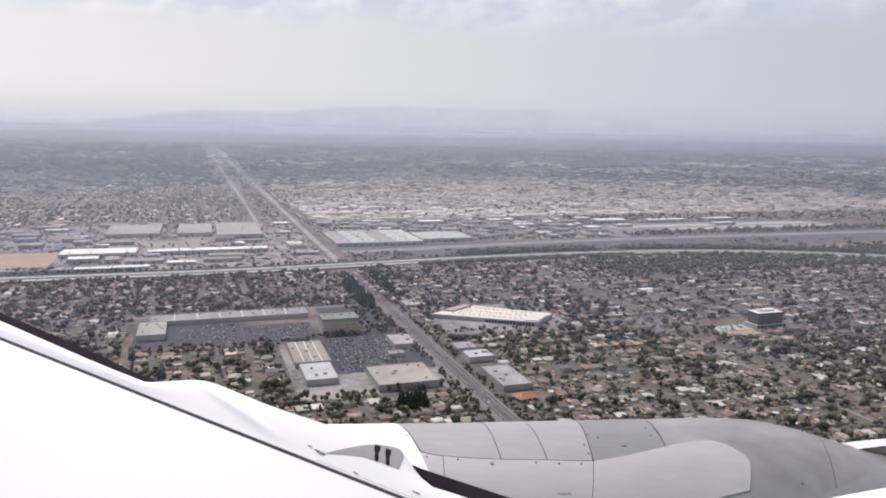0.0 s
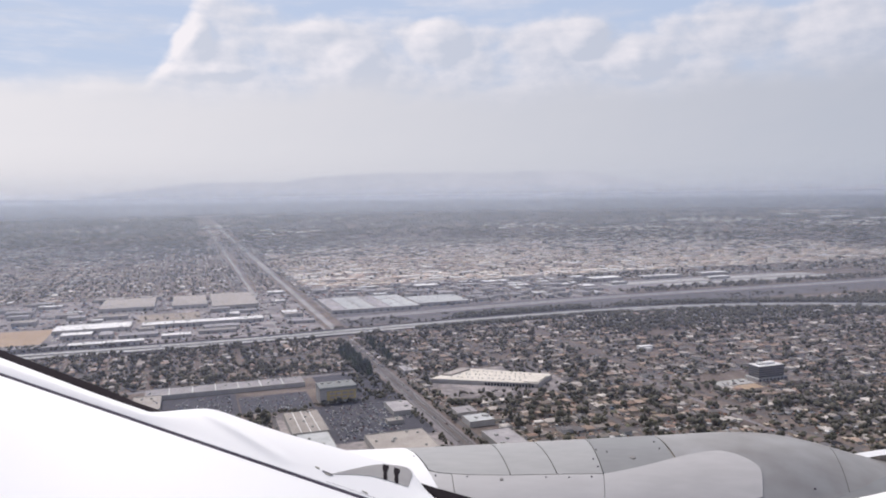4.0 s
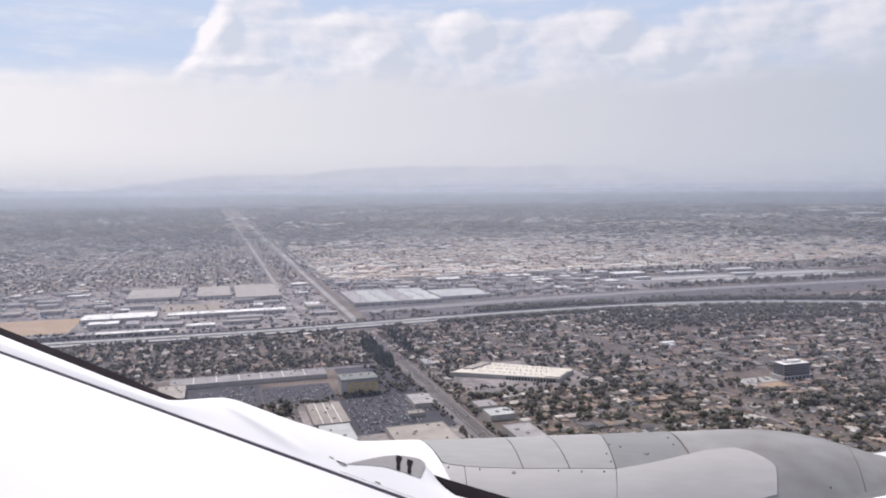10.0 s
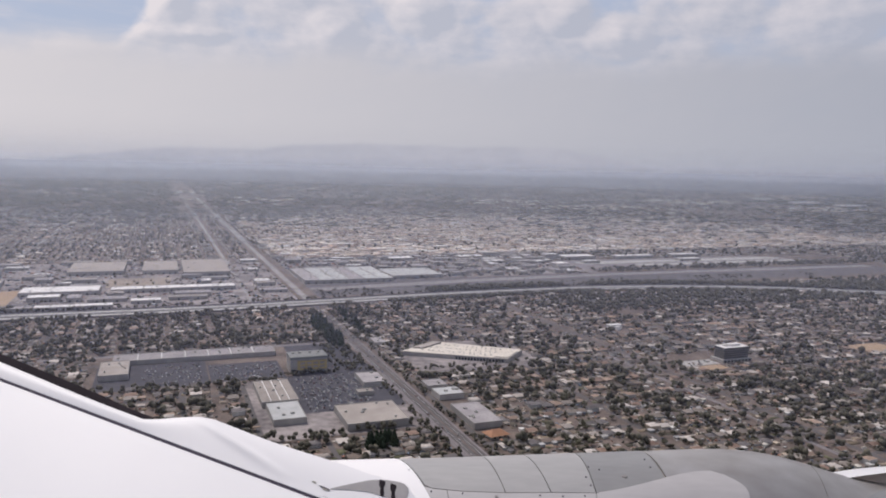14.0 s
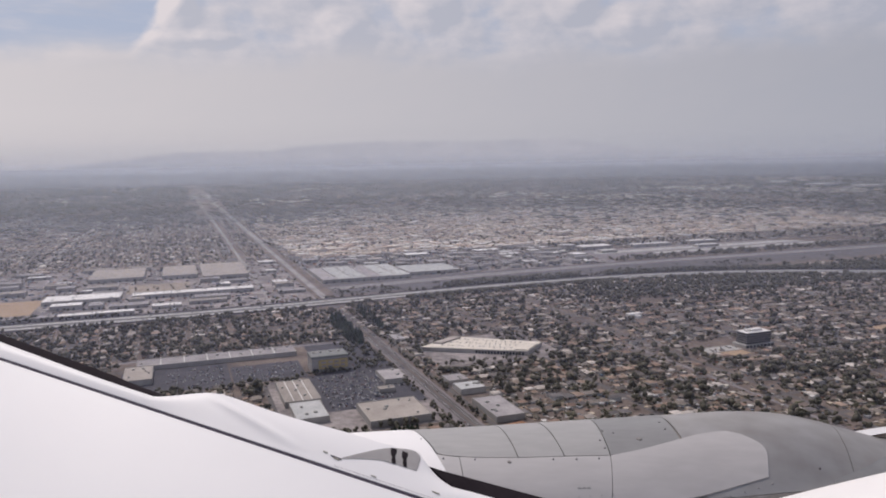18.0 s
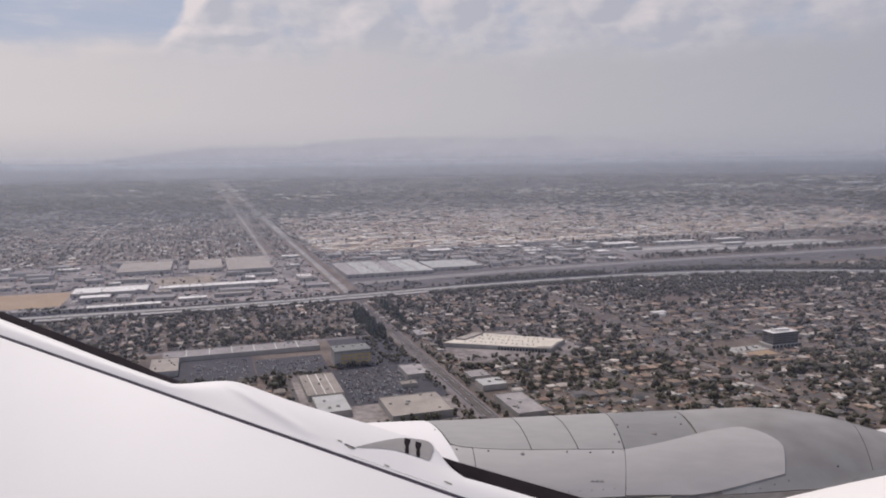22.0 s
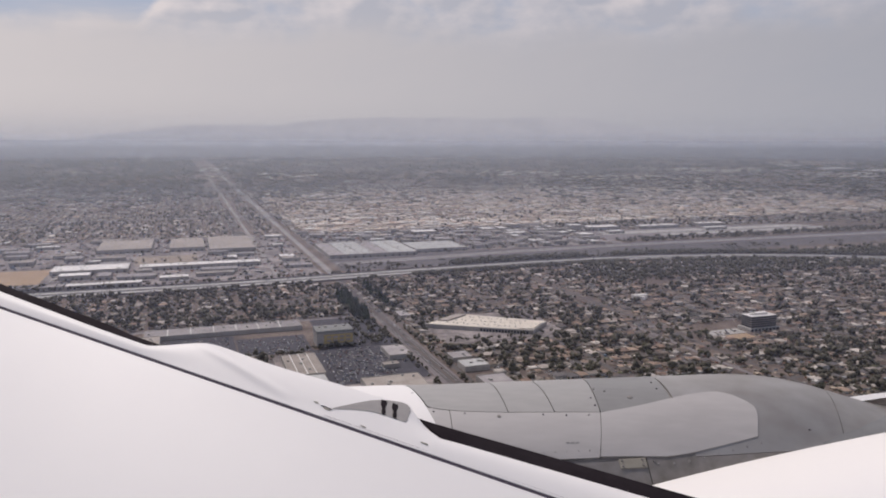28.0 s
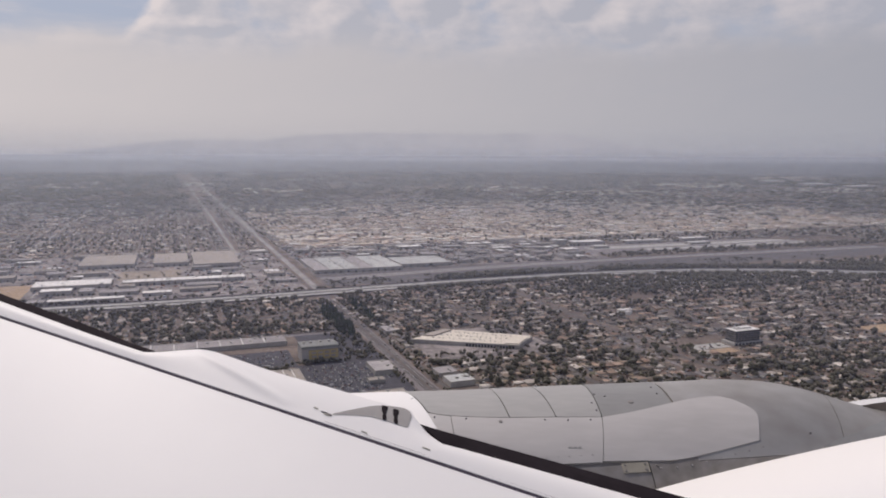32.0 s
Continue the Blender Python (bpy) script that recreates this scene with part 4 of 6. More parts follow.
def plots(a0, a1, b0, b1, along, pitch, lot, cross):
    """House plots on both sides of parallel streets: arrays of a, b, turn."""
    if along == "a":
        u0, u1, v0, v1 = a0, a1, b0, b1
    else:
        u0, u1, v0, v1 = b0, b1, a0, a1
    us, vs, side = [], [], []
    for v in np.arange(v0, v1, pitch):
        for off in (17.0, pitch - 17.0):
            u = np.arange(u0, u1, lot) + rng.uniform(-1.2, 1.2)
            u = u[np.abs((u - u0) % cross - cross / 2) < cross / 2 - 11]
            us.append(u)
            vs.append(np.full(len(u), v + off))
            side.append(np.full(len(u), 1.0 if off < 20 else -1.0))
    u, v, s = np.concatenate(us), np.concatenate(vs), np.concatenate(side)
    return (u, v, s, np.zeros(len(u))) if along == "a" else (v, u, s, np.full(len(u), 90.0))


ZONES = [(332, 2400, 402, 1560, "a", 79.0, 16.0, 196.0), (-1400, 297, 469, 785, "a", 79.0, 16.0, 196.0), (-1400, 104, 785, 1240, "b", 79.0, 16.0, 196.0), (-1400, 297, 1240, 1545, "b", 76.0, 16.0, 150.0),
         (1260, 3000, 1560, 2420, "a", 79.0, 17.0, 196.0), (-2600, 3600, 2430, 5200, "b", 77.0, 17.0, 200.0)]
PA, PB, PS, PT = [np.concatenate(c) for c in zip(*[plots(*z) for z in ZONES])]
keep = free(PA, PB, 4) & (rng.random(len(PA)) > np.where((PA < 300) & (PB > 3500), 0.7, 0.06))
PA, PB, PS, PT = PA[keep], PB[keep], PS[keep], PT[keep]

# residential streets, one pale band each, joined
bm = bmesh.new()
street_boxes = []
for a0, a1, b0, b1, along, pitch, lot, cross in ZONES[:5]:
    v0, v1, u0, u1 = (b0, b1, a0, a1) if along == "a" else (a0, a1, b0, b1)
    for v in np.arange(v0, v1, pitch):
        for u in np.arange(u0, u1, 40.0):
            street_boxes.append((u, u + 40, v - 3.6, v + 3.6, along, 0.07))
    for u in np.arange(u0, u1, cross):
        for v in np.arange(v0, v1, 40.0):
            street_boxes.append((u - 3.6, u + 3.6, v, v + 40, along, 0.078))
for p, q, r, s, along, z in street_boxes:
    if along == "b":
        p, q, r, s = r, s, p, q
    if free(np.array([(p + q) / 2]), np.array([(r + s) / 2]), 0)[0] and (r + s) / 2 > 0:
        x = [bm.verts.new((*at(c, d), z)) for c, d in ((p, r), (q, r), (q, s), (p, s))]
        bm.faces.new(x)
tagged(part("road_streets", bm, M["lane"]), "grey worn residential streets between the houses", "street", kind="structure")

# ---------------------------------------------------------------- joined houses and trees


def turned(unit, sx, sy, sz, x, y, z, ang):
    """unit verts (n, 3) scaled, turned and placed for every entry: (N, n, 3)."""
    c, s = np.cos(ang)[:, None], np.sin(ang)[:, None]
    px, py, pz = unit[None, :, 0] * sx[:, None], unit[None, :, 1] * sy[:, None], unit[None, :, 2] * sz[:, None]
    return np.stack([x[:, None] + px * c - py * s, y[:, None] + px * s + py * c, z[:, None] + pz], axis=2)


BOX = np.array([(-.5, -.5, 0), (.5, -.5, 0), (.5, .5, 0), (-.5, .5, 0), (-.5, -.5, 1), (.5, -.5, 1), (.5, .5, 1), (-.5, .5, 1)])
BOX_T = np.array([(0, 1, 5), (0, 5, 4), (1, 2, 6), (1, 6, 5), (2, 3, 7), (2, 7, 6), (3, 0, 4), (3, 4, 7)])
TOP = np.array([(-.5, -.5, 0), (.5, -.5, 0), (.5, .5, 0), (-.5, .5, 0), (-.5, -.5, 1), (.5, -.5, 1), (.5, .5, 1), (-.5, .5, 1)])
TOP_T = np.array([(4, 5, 6), (4, 6, 7), (0, 1, 5), (0, 5, 4), (1, 2, 6), (1, 6, 5), (2, 3, 7), (2, 7, 6), (3, 0, 4), (3, 4, 7)])
HIP = np.array([(-.56, -.58, 0), (.56, -.58, 0), (.56, .58, 0), (-.56, .58, 0), (-.28, 0, 1), (.28, 0, 1)])
HIP_T = np.array([(0, 1, 5), (0, 5, 4), (2, 3, 4), (2, 4, 5), (1, 2, 5), (3, 0, 4)])


def heap(name, groups, mats, label, category):
    """One joined mesh from groups of (verts (N, n, 3), tris, material index)."""
    V, T, I, base = [], [], [], 0
    for verts, tris, mi in groups:
        n, k = verts.shape[0], verts.shape[1]
        V.append(verts.reshape(-1, 3))
        T.append((tris[None] + (np.arange(n) * k)[:, None, None] + base).reshape(-1, 3))
        I.append(np.full(n * len(tris), mi))
        base += n * k
    return tagged(tri_mesh(name, np.concatenate(V), np.concatenate(T), np.concatenate(I), mats), label, category, kind="stuff")


# the 300 houses nearest the flight line beside the boulevard stand singly, the rest are joined
HX, HY = PA * CT - PB * ST, PA * ST + PB * CT
near = (PA > 380) & (PA < 1010) & (PB < 1000)
order = np.argsort(np.where(near, PB + 0.2 * np.abs(PA - 600), 1e9))[:min(300, int(near.sum()))]
single = np.zeros(len(PA), dtype=bool)
single[order] = True


def houses(sel, name, label, roofs="roof"):
    a, b, s, t = PA[sel], PB[sel], PS[sel], PT[sel]
    n = len(a)
    w, l = rng.uniform(10.5, 14.2, n), rng.uniform(9.5, 15, n)
    h = np.where(rng.random(n) < 0.10, 5.6, 2.9) + rng.uniform(-.2, .3, n)
    flat = rng.random(n) < 0.22
    x, y, z, k = lay(a * CT - b * ST, a * ST + b * CT)
    ang = TURN + np.radians(t) + rng.normal(0, 0.02, n)
    rise = rng.uniform(1.2, 2.0, n)
    swap = rng.random(n) < 0.4
    groups = [(turned(BOX, w * k, l * k, h * k, x, y, z, ang), BOX_T, 0)]
    hip, fl = ~flat, flat
    ra = ang + np.where(swap, math.pi / 2, 0)
    rw, rl = np.where(swap, l, w) * k, np.where(swap, w, l) * k
    groups.append((turned(HIP, rw[hip], rl[hip], (rise * k)[hip], x[hip], y[hip], (z + h * k)[hip], ra[hip]), HIP_T, 1))
    groups.append((turned(TOP, (w * k)[fl] * 1.04, (l * k)[fl] * 1.04, 0.5 * k[fl], x[fl], y[fl], (z + h * k)[fl], ang[fl]), TOP_T, 1))
    # garages and sheds behind
    g = rng.random(n) < 0.75
    back = s * np.where(t > 1, 1, 1) * 13.5
    ga = np.where(t > 1, a + back, a + rng.uniform(-4, 4, n))
    gb = np.where(t > 1, b + rng.uniform(-4, 4, n), b + back)
    gx, gy, gz, gk = lay(ga * CT - gb * ST, ga * ST + gb * CT)
    gw = rng.uniform(5, 8.5, n)
    groups.append((turned(BOX, (gw * gk)[g], (gw * gk)[g], (2.6 * gk)[g], gx[g], gy[g], gz[g], ang[g]), BOX_T, 0))
    groups.append((turned(HIP, (gw * gk)[g], (gw * gk)[g], (1.1 * gk)[g], gx[g], gy[g], (gz + 2.6 * gk)[g], ang[g]), HIP_T, 1))
    return heap(name, groups, [M["wall"], M[roofs]], label, "houses")


dist = np.hypot(HX, HY)
houses(~single & (dist < 1500), "house_rows", "rows of small stucco houses with tan and grey roofs")
houses(~single & (dist >= 1500) & (dist < 2600), "house_rows", "hazy rows of small houses beyond the shopping centre")
# district of tan and clay roofs, coloured warmer to stand for sunlight on it
WARM = (PA > 360) & (PB > 2430) & (PB < 4700)
houses(~single & (dist >= 2600) & ~WARM, "house_rows", "far hazy rows of small houses")
houses(~single & (dist >= 2600) & WARM, "house_rows", "far rows of small houses, tan and clay roofs coloured as sunlit", "roof_warm")

ICO = []
g = (1 + math.sqrt(5)) / 2
for p in ((-1, g, 0), (1, g, 0), (-1, -g, 0), (1, -g, 0), (0, -1, g), (0, 1, g), (0, -1, -g), (0, 1, -g), (g, 0, -1), (g, 0, 1), (-g, 0, -1), (-g, 0, 1)):
    ICO.append(Vector(p).normalized())
ICO = np.array(ICO)
ICO_T = np.array([(0, 11, 5), (0, 5, 1), (0, 1, 7), (0, 7, 10), (0, 10, 11), (1, 5, 9), (5, 11, 4), (11, 10, 2), (10, 7, 6), (7, 1, 8),
                  (3, 9, 4), (3, 4, 2), (3, 2, 6), (3, 6, 8), (3, 8, 9), (4, 9, 5), (2, 4, 11), (6, 2, 10), (8, 6, 7), (9, 8, 1)])


def clumps(a, b, r, h, name, label, pieces=1):
    """Tree crowns as heaps of rough clumps at plan places a, b with crown radius r and height h."""
    n = len(a)
    x, y, z, k = lay(a * CT - b * ST, a * ST + b * CT)
    groups = []
    for j in range(pieces):
        f = 1.0 if pieces == 1 else 0.62
        ox, oy = (0, 0) if pieces == 1 else (rng.normal(0, 0.42, n) * r, rng.normal(0, 0.42, n) * r)
        oz = 0 if pieces == 1 else rng.uniform(-0.22, 0.28, n) * h
        v = turned(ICO, f * r * k, f * r * k, 0.5 * f * h * k, x + ox * k, y + oy * k, z + (0.58 * h + oz) * k, rng.uniform(0, 6.28, n))
        jig = rng.uniform(0.72, 1.25, (n, 12, 1))
        c = v.mean(axis=1, keepdims=True)
        groups.append((c + (v - c) * jig, ICO_T, 0))
    return heap(name, groups, [M["leaf"]], label, "trees")


def yard_trees(sel, each):
    a, b = np.repeat(PA[sel], each), np.repeat(PB[sel], each)
    n = len(a)
    a, b = a + rng.normal(0, 9.5, n), b + rng.normal(0, 11.0, n)
    big = rng.random(n)
    r = np.where(big < 0.17, rng.uniform(4.0, 7.2, n), rng.uniform(0.9, 3.4, n)) * np.where(b > 2400, 0.8, 1.0)
    h = r * rng.uniform(1.5, 2.3, n)
    leafy = 0.72 + 0.25 * ((b > 1240) & (b < 1545)) + 0.2 * ((a > 1250) & (b < 2000)) + 0.25 * np.sin(a / 143.0 + 1.3) * np.sin(b / 97.0) + 0.22 * np.sin(a / 311.0 - b / 270.0) - 0.25 * ((a > 380) & (b > 2430) & (b < 4300))
    ok = free(a, b, 0) & (rng.random(n) < np.clip(leafy, 0.15, 1))
    return a[ok], b[ok], r[ok], h[ok]


clumps(*yard_trees(dist < 1300, 8), "yard_trees", "dark green garden trees among the houses", 4)
clumps(*yard_trees((dist >= 1300) & (dist < 2000), 6), "yard_trees", "dark green garden trees among the houses", 3)
clumps(*yard_trees((dist >= 2000) & ~WARM, 5), "yard_trees", "far dusty green trees among houses", 1)
clumps(*yard_trees((dist >= 2000) & WARM, 3), "yard_trees", "far dusty green trees among houses", 1)


def belt(a0, a1, b0, b1, n, r0, r1, label):
    a, b = rng.uniform(a0, a1, n), rng.uniform(b0, b1, n)
    r = rng.uniform(r0, r1, n)
    h = r * rng.uniform(1.6, 2.4, n)
    ok = (b - freeway_b(a) > 46) | (b - freeway_b(a) < -46 - 1.5 * h)      # the road stays clear of crowns
    clumps(a[ok], b[ok], r[ok], h[ok], "tree_belt", label, 3)


a = np.concatenate([rng.uniform(-900, 480, 500), rng.uniform(480, 1560, 2300)])
b = np.array([freeway_b(v) for v in a]) - 42 - rng.uniform(0, 20, len(a))
hold = (np.sin(a / 83.0) + np.sin(a / 31.0 + 2) > -0.3) | ((a > 480) & (a < 1050)) | ((a >= 1050) & (rng.random(len(a)) < 0.4))
r = rng.uniform(2.2, 4.9, len(a)) * np.where(a > 1050, 0.75, 1.0)
clumps(a[hold], b[hold], r[hold], r[hold] * 2.1, "tree_belt", "dark hedge of trees along the freeway", 3)
a = rng.uniform(-900, 2300, 420)
b = np.array([freeway_b(v) for v in a]) + 44 + rng.uniform(0, 9, 420)
r = rng.uniform(2.0, 4.6, 420)
clumps(a, b, r, r * 2.0, "tree_belt", "dark trees along the freeway", 3)
belt(880, 2000, 1340, 1560, 1300, 3.0, 6.5, "dark wooded belt among houses near the freeway")
belt(-280, 290, 1255, 1530, 170, 3.5, 7, "dark tall garden trees behind the shopping centre")
belt(-1480, -540, 1700, 2140, 700, 4, 8, "green trees on the golf course")
belt(-440, -280, 1650, 1680, 60, 3, 6, "dark trees beside the cleared lot")
belt(1250, 2400, 1900, 1975, 380, 3, 7, "dark trees beside the airfield")
belt(-90, 150, 1017, 1040, 55, 2.5, 5, "trees along the car park edge")
belt(-90, 290, 785, 800, 60, 2.5, 5, "trees behind the shops")
a = rng.uniform(620, 1850, 1500)
b = np.array([freeway_b(v) for v in a]) + 44 + 46 * rng.random(1500) ** 1.3
hold = np.sin(a / 97.0) + np.sin(a / 37.0 + 2) > -0.75 - (a - 620) / 600.0
r = rng.uniform(2.4, 6.0, 1500)
clumps(a[hold], b[hold], r[hold], r[hold] * 2.0, "tree_belt", "dark dense trees on the far bank of the freeway", 3)
a = rng.uniform(345, 1900, 700)
b = rng.uniform(1692, 1768, 700)
hold = np.sin(a / 61.0 + 1.0) + np.sin(a / 23.0) + 0.6 * np.sin(b / 9.0) > 0.35
r = rng.uniform(1.8, 4.2, 700)
clumps(a[hold], b[hold], r[hold], r[hold] * 1.8, "tree_belt", "dark trees between freeway and railway", 3)
belt(340, 1240, 1905, 2400, 260, 2.5, 5, "scattered trees among warehouses")
belt(-1000, -530, 1660, 2400, 120, 2.5, 5, "scattered trees among warehouses")
belt(-290, 290, 1690, 2400, 140, 2.5, 4.5, "scattered trees among warehouses")
belt(-1000, 290, 1246, 1256, 120, 2.5, 4.5, "street trees behind the shopping centre")

# far city: low pale blocks and tree masses thinning to the horizon
n = 7600
azi, d = np.radians(np.where(rng.random(n) < 0.45, rng.uniform(4, 42, n), rng.uniform(-42, 42, n))), 4300 * (24500 / 4300) ** rng.random(n)
x, y, z, k = lay(d * np.sin(azi), d * np.cos(azi))
grow = (d / 4300) ** 0.55
w, l, h = rng.uniform(10, 34, n) * grow, rng.uniform(10, 26, n) * grow, rng.uniform(3, 8, n) * grow ** 0.5
wide = rng.random(n) < 0.05
w, h = np.where(wide, w * 3.2, w), np.where(wide, h * 1.3, h)
heap("far_blocks", [(turned(BOX, w * k, l * k, h * k, x, y, z, np.full(n, TURN)), BOX_T, 0), (turned(TOP, w * k, l * k, 0.6 * k, x, y, z + h * k, np.full(n, TURN)), TOP_T, 0)], [M["far_block"]],
     "far pale city blocks fading into haze", "buildings")
n = 34000
azi, d = np.radians(rng.uniform(-42, 42, n)), 3500 * (24500 / 3500) ** rng.random(n)
px, py = d * np.sin(azi), d * np.cos(azi)
ta, tb = px * CT + py * ST, -px * ST + py * CT
patch = 0.62 + 0.38 * np.sin(ta / 420.0 + 0.7) * np.sin(tb / 610.0) + 0.25 * np.sin(ta / 170.0 - tb / 330.0)
grown = np.clip((d - 3500) / 2400, 0.04, 1.0) * np.clip(patch, 0.1, 1.0) * np.where((ta > 900) & (d < 9000), 0.5, 1.0)
clear = np.minimum(np.abs(ta - 314), np.abs(ta - 190)) > 34 + 16 * (d / 4200) ** 0.6
hold = (rng.random(n) < grown) & clear
ta, tb, d = ta[hold], tb[hold], d[hold]
clumps(ta, tb, rng.uniform(9, 32, len(d)) * (d / 4200) ** 0.6, rng.uniform(7, 12, len(d)) * (d / 4200) ** 0.4, "far_trees", "far dark tree masses fading into haze", 1)

# bright flat roofs in clusters: azimuth, distance, spread in degrees, count
for ca, cd, wide, n in ((-21.5, 13500, 2.6, 26), (-6.0, 19500, 3.2, 40), (0.5, 19500, 2.2, 34), (7.8, 19000, 2.0, 30), (-17.0, 8600, 2.0, 26), (-9.0, 10500, 3.0, 20), (-26.0, 8200, 2.0, 16), (26.5, 12500, 3.6, 60), (20.0, 8800, 4.0, 60),
                        (29.0, 8000, 3.0, 60), (14.0, 6600, 5.0, 70), (-13.0, 6800, 3.0, 30), (6.0, 7200, 4.0, 40)):
    azi, d = np.radians(ca + rng.normal(0, wide * 0.5, n)), cd * np.exp(rng.normal(0, 0.05, n))
    x, y, z, k = lay(d * np.sin(azi), d * np.cos(azi))
    w, l, h = rng.uniform(25, 110, n) * (cd / 9000) ** 0.5, rng.uniform(20, 60, n) * (cd / 9000), rng.uniform(7, 14, n) * (cd / 9000) ** 0.7
    heap("far_roofs", [(turned(BOX, w * k, l * k, h * k, x, y, z, np.full(n, TURN)), BOX_T, 0), (turned(TOP, w * k, l * k, 0.6 * k, x, y, z + h * k, np.full(n, TURN)), TOP_T, 0)], [M["pale_block"]],
         "cluster of bright flat roofs in the far haze", "buildings")

# sheds, fences, vehicles and odds and ends: yards of the houses, then the industrial yards


def litter(a, b, lo, hi, tall, name, label, mat="clutter", low=0.8):
    n = len(a)
    x, y, z, k = lay(a * CT - b * ST, a * ST + b * CT)
    w, l, h = rng.uniform(lo, hi, n), rng.uniform(lo, 0.6 * hi, n), rng.uniform(low, tall, n)
    ang = TURN + np.where(rng.random(n) < 0.5, 0, math.pi / 2)
    heap(name, [(turned(BOX, w * k, l * k, h * k, x, y, z, ang), BOX_T, 0), (turned(TOP, w * k, l * k, 0.15 * k, x, y, z + h * k, ang), TOP_T, 0)], [M[mat]], label, {"clutter": "yard clutter", "patch": "yards"}.get(mat, "buildings"))


sel = dist < 1560
a, b = np.repeat(PA[sel], 7), np.repeat(PB[sel], 7)
a, b = a + rng.normal(0, 9, len(a)), b + rng.normal(0, 15, len(b))
ok = free(a, b, 0)
litter(a[ok], b[ok], 1.2, 5.2, 2.2, "yard_clutter", "sheds, vehicles and odds and ends round the houses")
a, b = np.repeat(PA[sel], 4), np.repeat(PB[sel], 4)
a, b = a + rng.normal(0, 8, len(a)), b + rng.normal(0, 13, len(b))
ok = free(a, b, 4)
litter(a[ok], b[ok], 3.5, 15, 0.3, "yard_patches", "dry lawns, drives and paved yards round the houses", "patch", 0.1)
a, b = np.concatenate([rng.uniform(-1150, 286, 2600), rng.uniform(342, 1240, 2000)]), np.concatenate([rng.uniform(1660, 2415, 2600), rng.uniform(1905, 2415, 2000)])
open_lot = ((a < -300) & (a > -524) & (b > 1730) & (b < 1934)) | ((a > -132) & (a < 26) & (b > 1926) & (b < 2079)) | (rng.random(len(a)) < 0.25)
a, b = a[~open_lot], b[~open_lot]
litter(a, b, 2, 14, 3.5, "yard_clutter", "trucks, stacks and vehicles in industrial yards")
n = 3600
a, b = rng.uniform(380, 3300, n), 2440 + 1900 * rng.random(n) ** 1.5
litter(a, b, 14, 78, 7, "low_blocks", "pale flat roofs of shops and workshops among far houses", "pale_block")
n = 350
a, b = rng.uniform(-2300, 160, n), 2440 + 1900 * rng.random(n) ** 1.2
litter(a, b, 12, 42, 7, "low_blocks", "pale flat roofs of shops and workshops among far houses", "pale_block")
belt(352, 566, 1014, 1030, 26, 2, 4, "small trees round the long pale building")
belt(352, 420, 1120, 1178, 34, 2, 5, "small trees round the long pale building")
belt(500, 566, 1100, 1178, 40, 2, 5, "small trees round the long pale building")
belt(284, 293, 600, 1200, 90, 2, 4, "street trees along the boulevard")
belt(322, 332, 600, 1500, 120, 2, 4, "street trees along the boulevard")
belt(236, 292, 1060, 1220, 60, 2, 4.5, "trees behind the tall store")
belt(150, 292, 1046, 1056, 30, 2, 4, "trees between the car parks")


def far_road(pts, width, label):
    """Pale straight avenue laid over the far land."""
    bm = bmesh.new()
    last = None
    for i, (a, b) in enumerate(pts):
        p, q = pts[max(0, i - 1)], pts[min(len(pts) - 1, i + 1)]
        d = Vector((q[0] - p[0], q[1] - p[1])).normalized()
        row = []
        for s in (-0.5, 0.5):
            c, e = a - d.y * width * s, b + d.x * width * s
            x, y, z, k = [float(v[0]) for v in lay(np.array([c * CT - e * ST]), np.array([c * ST + e * CT]))]
            row.append(bm.verts.new((x, y, z + 3.0 * k)))
        if last:
            bm.faces.new((last[0], last[1], row[1], row[0]))
        last = row
    tagged(part("road_avenue_far", bm, M["arterial"]), label, "road", kind="structure")


for a, w in ((310, 26), (190, 15), (-420, 22), (-930, 26), (860, 22), (1450, 24), (2050, 24), (-1500, 22)):
    far_road([(a, b) for b in np.geomspace(2440 if a not in (310, 190) else 2985, 19000, 70)], w, "pale straight avenue running to the horizon")
for b, w in ((3050, 24), (3900, 26), (5400, 30), (7600, 40)):
    far_road([(a, b) for a in np.linspace(-1.0 * b, 1.2 * b, 60)], w, "pale cross avenue through far houses")

# ---------------------------------------------------------------- large buildings, each a thing of its own


